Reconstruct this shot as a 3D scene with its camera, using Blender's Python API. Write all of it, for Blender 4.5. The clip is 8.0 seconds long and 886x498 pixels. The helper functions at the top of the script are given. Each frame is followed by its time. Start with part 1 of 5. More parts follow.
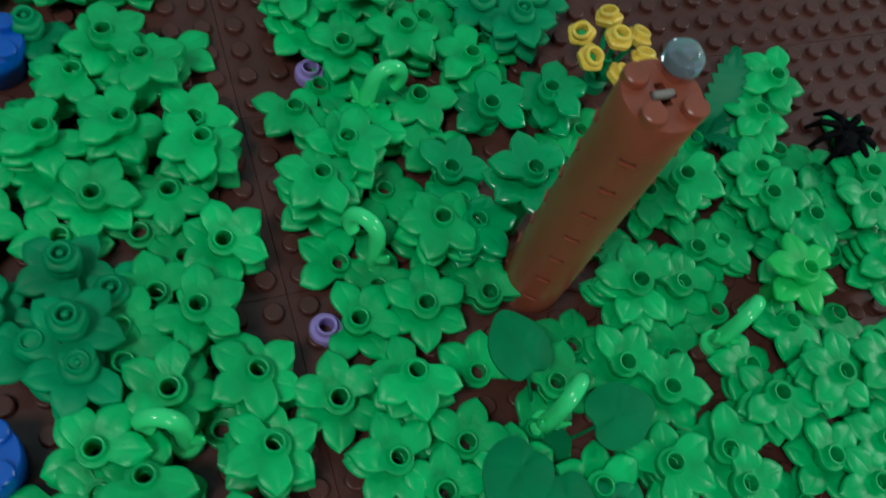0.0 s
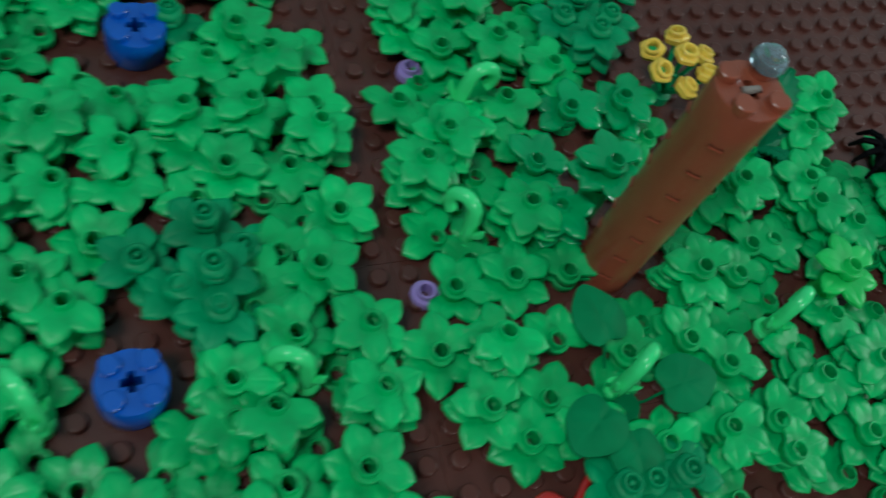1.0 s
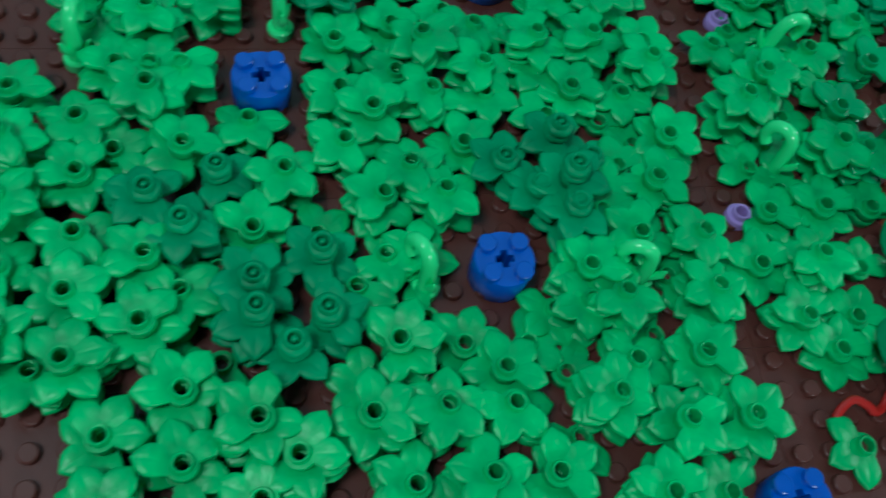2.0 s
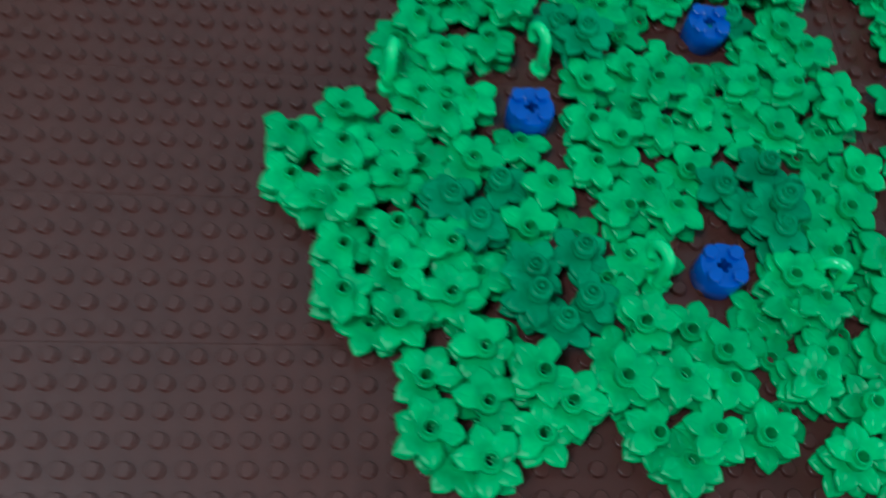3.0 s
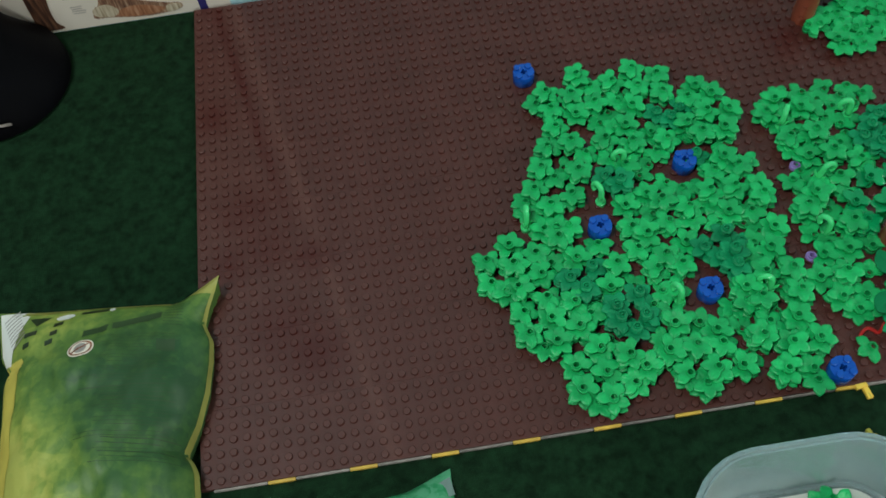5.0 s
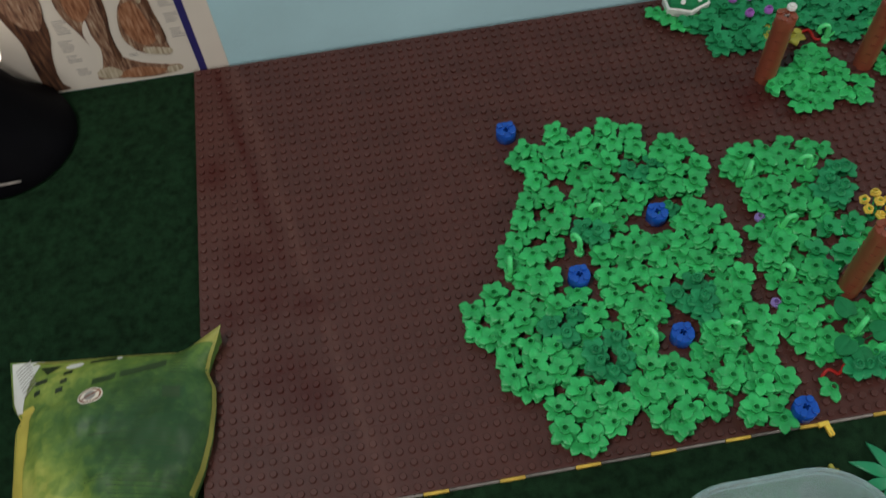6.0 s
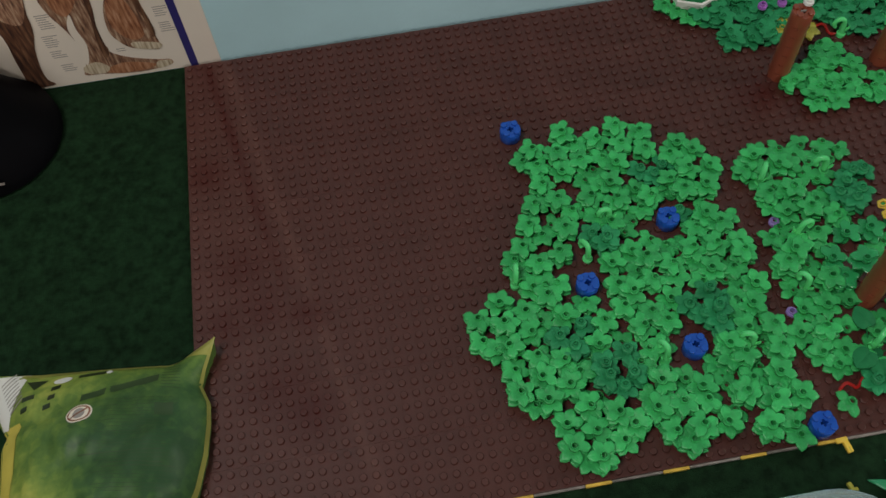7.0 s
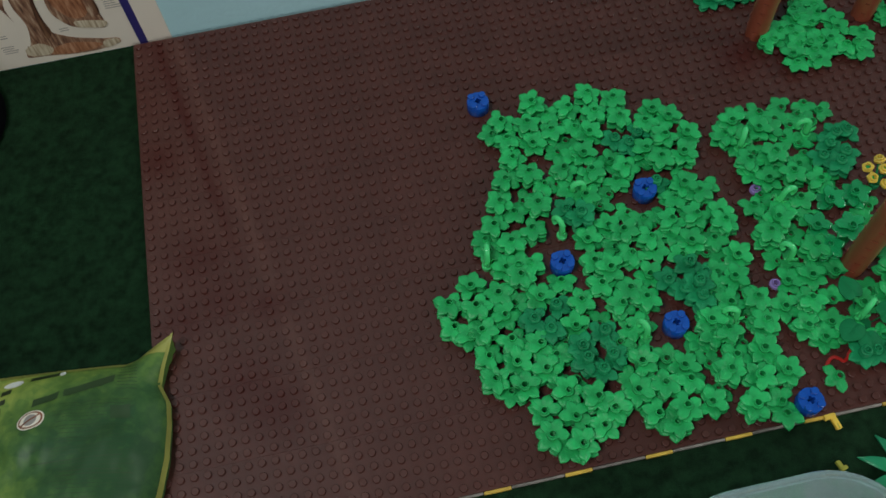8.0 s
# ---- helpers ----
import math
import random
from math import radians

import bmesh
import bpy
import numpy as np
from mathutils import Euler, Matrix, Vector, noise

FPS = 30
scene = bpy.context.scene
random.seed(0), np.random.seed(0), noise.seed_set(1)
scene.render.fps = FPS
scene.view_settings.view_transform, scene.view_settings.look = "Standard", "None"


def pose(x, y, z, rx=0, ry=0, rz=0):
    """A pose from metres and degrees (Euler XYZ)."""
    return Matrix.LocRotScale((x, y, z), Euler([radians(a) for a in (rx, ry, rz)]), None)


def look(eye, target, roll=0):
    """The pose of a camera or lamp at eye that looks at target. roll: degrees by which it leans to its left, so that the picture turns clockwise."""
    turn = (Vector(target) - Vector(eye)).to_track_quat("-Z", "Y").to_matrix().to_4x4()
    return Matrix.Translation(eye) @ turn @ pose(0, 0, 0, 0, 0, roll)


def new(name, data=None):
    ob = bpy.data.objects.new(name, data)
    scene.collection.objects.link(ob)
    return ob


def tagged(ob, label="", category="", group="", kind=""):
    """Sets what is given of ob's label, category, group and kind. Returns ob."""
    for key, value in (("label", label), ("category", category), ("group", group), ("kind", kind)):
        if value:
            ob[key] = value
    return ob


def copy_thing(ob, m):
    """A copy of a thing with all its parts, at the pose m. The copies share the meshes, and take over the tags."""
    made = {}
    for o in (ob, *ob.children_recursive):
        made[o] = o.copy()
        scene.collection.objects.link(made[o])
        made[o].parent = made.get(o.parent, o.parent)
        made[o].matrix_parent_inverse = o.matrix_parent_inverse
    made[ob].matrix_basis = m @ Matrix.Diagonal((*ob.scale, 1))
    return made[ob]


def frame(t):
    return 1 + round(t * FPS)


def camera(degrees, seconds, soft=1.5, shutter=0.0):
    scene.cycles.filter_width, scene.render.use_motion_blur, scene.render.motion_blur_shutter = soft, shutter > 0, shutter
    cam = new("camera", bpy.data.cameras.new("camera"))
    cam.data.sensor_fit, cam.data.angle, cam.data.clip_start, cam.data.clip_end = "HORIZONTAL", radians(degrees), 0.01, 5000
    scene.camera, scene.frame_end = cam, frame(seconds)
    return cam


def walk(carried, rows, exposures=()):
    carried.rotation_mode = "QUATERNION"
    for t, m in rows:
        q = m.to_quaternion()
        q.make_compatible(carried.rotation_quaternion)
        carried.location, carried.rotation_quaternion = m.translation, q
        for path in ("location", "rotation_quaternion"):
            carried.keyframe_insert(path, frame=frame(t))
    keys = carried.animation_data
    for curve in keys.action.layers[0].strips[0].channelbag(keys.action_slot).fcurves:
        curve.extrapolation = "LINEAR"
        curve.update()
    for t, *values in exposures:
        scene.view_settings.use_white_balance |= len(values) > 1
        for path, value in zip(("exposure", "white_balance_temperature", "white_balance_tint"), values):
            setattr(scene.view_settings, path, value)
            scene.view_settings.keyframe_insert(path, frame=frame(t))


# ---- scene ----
# One stud pitch of the bricks is 8 mm: U turns studs into metres.
U = 0.008
cam = camera(52.16, 8.0, soft=1.5, shutter=0.4)
PATH = [
    (0, (0.35424, -0.36624, 0.18906), (0.50591, -0.18510, -0.22877), 25.15),
    (0.2, (0.35486, -0.37101, 0.18424), (0.51343, -0.18896, -0.23063), 26.22),
    (0.3, (0.35447, -0.37223, 0.18465), (0.51476, -0.18799, -0.22859), 26.27),
    (0.4, (0.35476, -0.37283, 0.18670), (0.51332, -0.18621, -0.22613), 25.77),
    (0.5, (0.35409, -0.37138, 0.19036), (0.51255, -0.18616, -0.22314), 26.18),
    (0.7, (0.34547, -0.37451, 0.19443), (0.50329, -0.18268, -0.21630), 25.68),
    (0.9, (0.33245, -0.38035, 0.19472), (0.48942, -0.18207, -0.21326), 25.92),
    (1, (0.32327, -0.38240, 0.19874), (0.47859, -0.18430, -0.20995), 26.37),
    (1.2, (0.30467, -0.38667, 0.20147), (0.44657, -0.18325, -0.20948), 24.48),
    (1.5, (0.28343, -0.39198, 0.20469), (0.40495, -0.18271, -0.20985), 21.23),
    (1.7, (0.27420, -0.39891, 0.20094), (0.38581, -0.18845, -0.21577), 20.57),
    (2.8, (0.21644, -0.41933, 0.22273), (0.28138, -0.21190, -0.20524), 16.43),
    (3, (0.20312, -0.42890, 0.24749), (0.25738, -0.21409, -0.17831), 14.09),
    (3.2, (0.18509, -0.42905, 0.27916), (0.21803, -0.22428, -0.15372), 8.21),
    (3.3, (0.17869, -0.43920, 0.29253), (0.20104, -0.24024, -0.14372), 5.08),
    (3.5, (0.16550, -0.44470, 0.32454), (0.19938, -0.26101, -0.11763), 6.09),
    (3.8, (0.15064, -0.45105, 0.40222), (0.16838, -0.26471, -0.03977), -0.03),
    (4, (0.15480, -0.47475, 0.42892), (0.17386, -0.27864, -0.00878), -1.77),
    (4.2, (0.16226, -0.48073, 0.47071), (0.16483, -0.29641, 0.02751), -8.51),
    (4.5, (0.15715, -0.52037, 0.49885), (0.14788, -0.31000, 0.06751), -12.08),
    (4.7, (0.14890, -0.53354, 0.50466), (0.15229, -0.30862, 0.08063), -8.68),
    (5.8, (0.14910, -0.55980, 0.54450), (0.16523, -0.30785, 0.13626), -5.35),
    (6, (0.14576, -0.55549, 0.55144), (0.16775, -0.30193, 0.14447), -5.20),
    (6.2, (0.15199, -0.55136, 0.55649), (0.17534, -0.29335, 0.15241), -5.77),
    (6.5, (0.14451, -0.54067, 0.55445), (0.17809, -0.29380, 0.14417), -4.49),
    (6.8, (0.15416, -0.52863, 0.54781), (0.17406, -0.28492, 0.13477), -6.91),
    (7, (0.14269, -0.52407, 0.54147), (0.16705, -0.28159, 0.12794), -4.62),
    (7.2, (0.16197, -0.51371, 0.54034), (0.16863, -0.27939, 0.12148), -9.23),
    (7.5, (0.15230, -0.51240, 0.52918), (0.17816, -0.28000, 0.10999), -5.15),
    (7.8, (0.16924, -0.50011, 0.52635), (0.19114, -0.27604, 0.10243), -7.21),
    (8, (0.15853, -0.50150, 0.52206), (0.18614, -0.27736, 0.09850), -5.56),
]
walk(cam, [(t, look(eye, target, roll)) for t, eye, target, roll in PATH],
     [(0.0, -0.52, 6150, 4), (0.5, -0.55, 6150, 4), (1.0, -0.48, 6150, 4), (1.5, -0.42, 5950, 4), (3.0, -0.22, 5450, 3), (3.5, -0.28, 5650, 0), (4.0, -0.28, 5750, -2),
      (4.5, -0.18, 6400, 4), (4.8, -0.22, 6450, 6), (6.0, -0.5, 6850, 18), (6.5, -0.62, 7150, 22), (7.0, -0.65, 7150, 21), (7.5, -0.66, 6950, 17), (8.0, -0.64, 6600, 12)])

# ---- light: unseen lamps added overhead, to the east and to the south, with a dim sky outside ----
world = bpy.data.worlds.new("sky")
scene.world = world
world.use_nodes = True
sky = world.node_tree.nodes.new("ShaderNodeTexSky")
sky.sky_type, sky.sun_disc, sky.sun_elevation, sky.sun_rotation = "NISHITA", False, radians(48), radians(20)
world.node_tree.links.new(sky.outputs[0], world.node_tree.nodes["Background"].inputs[0])
world.node_tree.nodes["Background"].inputs[1].default_value = 0.06
for name, wide, high, power, eye, aim in (("added_overhead_light", 0.5, 0.44, 21.5, (-0.48, -0.68, 1.745), (0.15, -0.20, 0.0)),
                                          ("added_side_light", 0.42, 0.48, 11.5, (2.05, -0.36, 0.92), (0.22, -0.24, 0.0)),
                                          ("added_south_light", 0.25, 0.25, 6.0, (0.64, -1.50, 0.54), (0.25, 0.0, 0.1))):
    lamp = bpy.data.lights.new(name, "AREA")
    lamp.shape, lamp.size, lamp.size_y, lamp.energy, lamp.color = "RECTANGLE", wide, high, power, (0.95, 1.0, 0.97)
    tagged(new(name, lamp), kind="structure").matrix_world = look(eye, aim)


# ---- materials ----
def material(name, colour, rough=0.4, metal=0.0, mottle=0.12, scale=60.0, bump=0.0, bump_scale=400.0, spread=0.0, glass=0.0, coat=0.0, trans=0.0, spec=0.5):
    m = bpy.data.materials.new(name)
    m.use_nodes = True
    nt = m.node_tree
    b = nt.nodes["Principled BSDF"]
    b.inputs["Roughness"].default_value, b.inputs["Metallic"].default_value = rough, metal
    b.inputs["Transmission Weight"].default_value, b.inputs["Coat Weight"].default_value = glass, coat
    b.inputs["Subsurface Weight"].default_value = trans
    b.inputs["Subsurface Radius"].default_value = (0.001, 0.002, 0.001)
    b.inputs["Specular IOR Level"].default_value = spec
    tc = nt.nodes.new("ShaderNodeTexCoord")
    no = nt.nodes.new("ShaderNodeTexNoise")
    no.inputs["Scale"].default_value, no.inputs["Detail"].default_value = scale, 6.0
    nt.links.new(tc.outputs["Object"], no.inputs["Vector"])
    ramp = nt.nodes.new("ShaderNodeValToRGB")
    lo, hi = [tuple(min(1.0, c * k) for c in colour) + (1.0,) for k in (1 - mottle, 1 + mottle)]
    ramp.color_ramp.elements[0].color, ramp.color_ramp.elements[1].color = lo, hi
    ramp.color_ramp.elements[0].position, ramp.color_ramp.elements[1].position = 0.3, 0.7
    nt.links.new(no.outputs["Fac"], ramp.inputs["Fac"])
    out = ramp.outputs["Color"]
    if spread:
        info = nt.nodes.new("ShaderNodeObjectInfo")
        hsv = nt.nodes.new("ShaderNodeHueSaturation")
        span = nt.nodes.new("ShaderNodeMapRange")
        span.inputs["To Min"].default_value, span.inputs["To Max"].default_value = 1 - spread, 1 + spread
        nt.links.new(info.outputs["Random"], span.inputs["Value"])
        nt.links.new(span.outputs["Result"], hsv.inputs["Value"])
        nt.links.new(out, hsv.inputs["Color"])
        out = hsv.outputs["Color"]
    nt.links.new(out, b.inputs["Base Color"])
    if bump:
        fine = nt.nodes.new("ShaderNodeTexNoise")
        fine.inputs["Scale"].default_value, fine.inputs["Detail"].default_value = bump_scale, 4.0
        nt.links.new(tc.outputs["Object"], fine.inputs["Vector"])
        bp = nt.nodes.new("ShaderNodeBump")
        bp.inputs["Strength"].default_value, bp.inputs["Distance"].default_value = bump, 0.001
        nt.links.new(fine.outputs["Fac"], bp.inputs["Height"])
        nt.links.new(bp.outputs["Normal"], b.inputs["Normal"])
    return m


def board_plastic():
    """Dark brown plastic with rubbed, redder patches and two long slanting streaks, one dark and one pale."""
    m = material("dark_brown_plate_plastic", (0.085, 0.0280, 0.0222), 0.34, mottle=0.14, scale=30, bump=0.05, bump_scale=900, spec=0.37)
    nt = m.node_tree
    b = nt.nodes["Principled BSDF"]
    plain = b.inputs["Base Color"].links[0].from_socket
    where = nt.nodes.new("ShaderNodeNewGeometry").outputs["Position"]

    def node(kind, op, *values):
        n = nt.nodes.new(kind)
        n.operation = op
        for k, v in enumerate(values):
            if hasattr(v, "is_output"):
                nt.links.new(v, n.inputs[k])
            else:
                n.inputs[k].default_value = v
        return n
    wob = nt.nodes.new("ShaderNodeTexNoise")
    wob.inputs["Scale"].default_value, wob.inputs["Detail"].default_value = 35.0, 5.0
    nt.links.new(where, wob.inputs["Vector"])
    total = None
    for x, y, r in ((4.2, -24.3, 3.4), (5.7, -28.5, 3.0), (9.6, -30.0, 2.4), (6.7, -36.2, 3.8), (8.9, -38.7, 3.6), (2.8, -29.8, 2.6), (58.0, -15.5, 4.0), (54.0, -14.5, 3.5), (63.5, -16.5, 2.5), (1.5, -14.0, 3.0)):
        far = node("ShaderNodeVectorMath", "DISTANCE", where, (x * U, y * U, 0)).outputs["Value"]
        spot = nt.nodes.new("ShaderNodeMapRange")
        spot.inputs["From Min"].default_value, spot.inputs["From Max"].default_value = r * U, 0.0
        nt.links.new(far, spot.inputs["Value"])
        total = node("ShaderNodeMath", "MAXIMUM", total, spot.outputs["Result"]).outputs[0] if total else spot.outputs["Result"]
    # two long slanting streaks from the back edge: a dark one and a pale one
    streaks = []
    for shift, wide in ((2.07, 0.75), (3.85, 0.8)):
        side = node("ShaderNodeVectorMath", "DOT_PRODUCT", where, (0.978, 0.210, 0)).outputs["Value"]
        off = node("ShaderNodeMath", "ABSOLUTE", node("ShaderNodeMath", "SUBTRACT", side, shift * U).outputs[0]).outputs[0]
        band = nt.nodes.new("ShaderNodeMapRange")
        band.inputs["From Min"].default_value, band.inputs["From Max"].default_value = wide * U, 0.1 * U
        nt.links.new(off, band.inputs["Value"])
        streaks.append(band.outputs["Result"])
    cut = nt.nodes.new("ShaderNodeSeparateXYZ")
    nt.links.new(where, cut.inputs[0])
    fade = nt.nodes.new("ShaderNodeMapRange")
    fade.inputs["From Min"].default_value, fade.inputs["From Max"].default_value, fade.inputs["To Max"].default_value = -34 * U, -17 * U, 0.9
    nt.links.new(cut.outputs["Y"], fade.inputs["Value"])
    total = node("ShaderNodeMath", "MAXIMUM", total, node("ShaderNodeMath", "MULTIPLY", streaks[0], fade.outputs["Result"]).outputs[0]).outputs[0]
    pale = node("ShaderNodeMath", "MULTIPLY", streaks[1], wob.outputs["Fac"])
    pale.use_clamp = True
    rough = node("ShaderNodeMath", "MULTIPLY", total, node("ShaderNodeMath", "MULTIPLY", wob.outputs["Fac"], 2.0).outputs[0])
    rough.use_clamp = True
    mix = nt.nodes.new("ShaderNodeMix")
    mix.data_type = "RGBA"
    nt.links.new(rough.outputs[0], mix.inputs["Factor"])
    paled = nt.nodes.new("ShaderNodeMix")
    paled.data_type = "RGBA"
    nt.links.new(pale.outputs[0], paled.inputs["Factor"])
    nt.links.new(plain, paled.inputs[6])
    paled.inputs[7].default_value = (0.125, 0.049, 0.038, 1)
    nt.links.new(paled.outputs[2], mix.inputs[6])
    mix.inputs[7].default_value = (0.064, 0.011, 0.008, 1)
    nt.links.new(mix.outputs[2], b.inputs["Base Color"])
    return m


BRIGHT = material("bright_green_plastic", (0.011, 0.40, 0.105), 0.40, mottle=0.20, scale=150, bump=0.14, bump_scale=900, spread=0.14, spec=0.46)
DARK = material("dark_green_plastic", (0.006, 0.265, 0.098), 0.5, mottle=0.15, scale=90, bump=0.1, bump_scale=700, spread=0.12, spec=0.26)
LIME = material("light_green_plastic", (0.07, 0.72, 0.23), 0.2, mottle=0.06)
GLOSSY = material("glossy_green_plastic", (0.006, 0.31, 0.095), 0.2, mottle=0.12, scale=90, spread=0.1)
YELLOWGREEN = material("bright_lime_green_plastic", (0.03, 0.50, 0.098), 0.34, mottle=0.10, scale=90, spec=0.3)
HEART = material("deep_green_leaf_plastic", (0.006, 0.19, 0.066), 0.6, mottle=0.14, scale=120, spec=0.12)
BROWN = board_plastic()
TRUNK = material("reddish_brown_plastic", (0.265, 0.064, 0.034), 0.3, mottle=0.10, scale=80, bump=0.08, bump_scale=900)
BLUE = material("blue_plastic", (0.005, 0.085, 0.45), 0.27, mottle=0.06, scale=80, bump=0.05)
LILAC = material("lavender_plastic", (0.36, 0.25, 0.62), 0.35, mottle=0.05)
PURPLE = material("purple_plastic", (0.38, 0.13, 0.50), 0.35, mottle=0.05)
YELLOW = material("yellow_plastic", (0.80, 0.55, 0.08), 0.32, mottle=0.08, spread=0.06, trans=0.1)
OLIVE = material("olive_plastic", (0.38, 0.35, 0.05), 0.4, mottle=0.1)
GREY = material("grey_plastic", (0.24, 0.21, 0.19), 0.5, mottle=0.4, scale=120, spread=0.2)
RED = material("red_plastic", (0.42, 0.015, 0.012), 0.35, mottle=0.1)
BLACK = material("black_plastic", (0.002, 0.002, 0.003), 0.62, mottle=0.2, spec=0.06)
WHITE = material("white_plastic", (0.78, 0.78, 0.74), 0.35, mottle=0.04)
CLEAR = material("clear_blue_plastic", (0.45, 0.57, 0.65), 0.08, mottle=0.02, glass=0.75, coat=0.3)
FELT = material("green_felt", (0.0070, 0.0255, 0.0105), 0.95, mottle=0.45, scale=160, bump=0.8, bump_scale=1600, spec=0.1)
WALL = material("pale_blue_wall_paint", (0.50, 0.80, 0.87), 0.6, mottle=0.08, scale=8, bump=0.3, bump_scale=220)
PAPER = material("poster_paper", (0.84, 0.76, 0.66), 0.55, mottle=0.04, scale=20)
NAVY = material("navy_print", (0.03, 0.025, 0.16), 0.55)
INK = material("grey_print", (0.34, 0.31, 0.29), 0.6)
RUST = material("red_brown_print", (0.27, 0.10, 0.055), 0.6, mottle=0.5, scale=60)
PLASTER = material("grey_brown_plaster", (0.11, 0.10, 0.09), 0.85, mottle=0.05)
WOOD = material("floor_boards", (0.22, 0.13, 0.07), 0.5, mottle=0.3, scale=12)


# ---- building helpers, in studs ----
def put(ob, x, y, z=0.0, rx=0.0, ry=0.0, rz=0.0):
    ob.matrix_basis = pose(x * U, y * U, z * U, rx, ry, rz)
    return ob


def to_mesh(name, bm, *mats, smooth=35):
    bmesh.ops.recalc_face_normals(bm, faces=bm.faces)
    for v in bm.verts:
        v.co *= U
    me = bpy.data.meshes.new(name)
    for f in bm.faces:
        f.smooth = True
    for e in bm.edges:
        if len(e.link_faces) == 2 and e.calc_face_angle(0) > radians(smooth):
            e.smooth = False
    bm.to_mesh(me)
    bm.free()
    for m in mats:
        me.materials.append(m)
    return me


def part(name, data, mat, parent, label="", at=(0, 0, 0), turn=(0, 0, 0)):
    """Links a bmesh or a mesh as one object under its thing."""
    if isinstance(data, bmesh.types.BMesh):
        data = to_mesh(name, data, mat)
    ob = new(name, data)
    put(ob, *at, *turn)
    ob.parent = parent
    if label:
        ob["label"] = label
    return ob


def thing(name, label, category, x, y, z=0.0, rz=0.0, data=None, mat=None, group="", kind="", rx=0.0, ry=0.0):
    if isinstance(data, bmesh.types.BMesh):
        data = to_mesh(name, data, mat)
    return tagged(put(new(name, data), x, y, z, rx, ry, rz), label, category, group, kind)


def lathe(profile, n=24, bm=None, at=(0, 0, 0), cap=True):
    """Turns (radius, height) pairs round z."""
    bm = bm or bmesh.new()
    rings = []
    for r, z in profile:
        if r < 1e-6:
            rings.append([bm.verts.new((at[0], at[1], at[2] + z))])
        else:
            rings.append([bm.verts.new((at[0] + r * math.cos(2 * math.pi * k / n), at[1] + r * math.sin(2 * math.pi * k / n), at[2] + z)) for k in range(n)])
    for a, b in zip(rings, rings[1:]):
        for k in range(n):
            q = [a[k % len(a)], a[(k + 1) % len(a)], b[(k + 1) % len(b)], b[k % len(b)]]
            q = list(dict.fromkeys(q))
            if len(q) > 2:
                bm.faces.new(q)
    return bm


def box(x0, y0, z0, x1, y1, z1, bevel=0.0, bm=None):
    one = bmesh.new()
    bmesh.ops.create_cube(one, size=1)
    for v in one.verts:
        v.co = ((x0 + x1) / 2 + v.co.x * (x1 - x0), (y0 + y1) / 2 + v.co.y * (y1 - y0), (z0 + z1) / 2 + v.co.z * (z1 - z0))
    if bevel:
        bmesh.ops.bevel(one, geom=one.edges[:], offset=bevel, segments=2, affect="EDGES")
    if bm is None:
        return one
    tmp = bpy.data.meshes.new("tmp")
    one.to_mesh(tmp)
    bm.from_mesh(tmp)
    bpy.data.meshes.remove(tmp)
    one.free()
    return bm


def tube(points, radii, n=10, bm=None):
    """A round rod along points, with a radius at each."""
    bm = bm or bmesh.new()
    pts = [Vector(p) for p in points]
    up, rings = Vector((0.13, 0.27, 1)).normalized(), []
    for k, p in enumerate(pts):
        d = (pts[min(k + 1, len(pts) - 1)] - pts[max(k - 1, 0)]).normalized()
        a = d.cross(up)
        a = a.normalized() if a.length > 0.05 else d.orthogonal().normalized()
        up = a.cross(d).normalized()
        rings.append([bm.verts.new(p + radii[k] * (math.cos(2 * math.pi * j / n) * a + math.sin(2 * math.pi * j / n) * up)) for j in range(n)])
    for a, b in zip(rings, rings[1:]):
        for j in range(n):
            bm.faces.new((a[j], a[(j + 1) % n], b[(j + 1) % n], b[j]))
    bm.faces.new(rings[0][::-1])
    bm.faces.new(rings[-1])
    return bm


def slab(outline, z0, z1, bm=None):
    """A flat piece with that outline."""
    bm = bm or bmesh.new()
    lo, hi = [bm.verts.new((x, y, z0)) for x, y in outline], [bm.verts.new((x, y, z1)) for x, y in outline]
    bm.faces.new(hi)
    bm.faces.new(lo[::-1])
    for k in range(len(lo)):
        j = (k + 1) % len(lo)
        bm.faces.new((lo[k], lo[j], hi[j], hi[k]))
    return bm


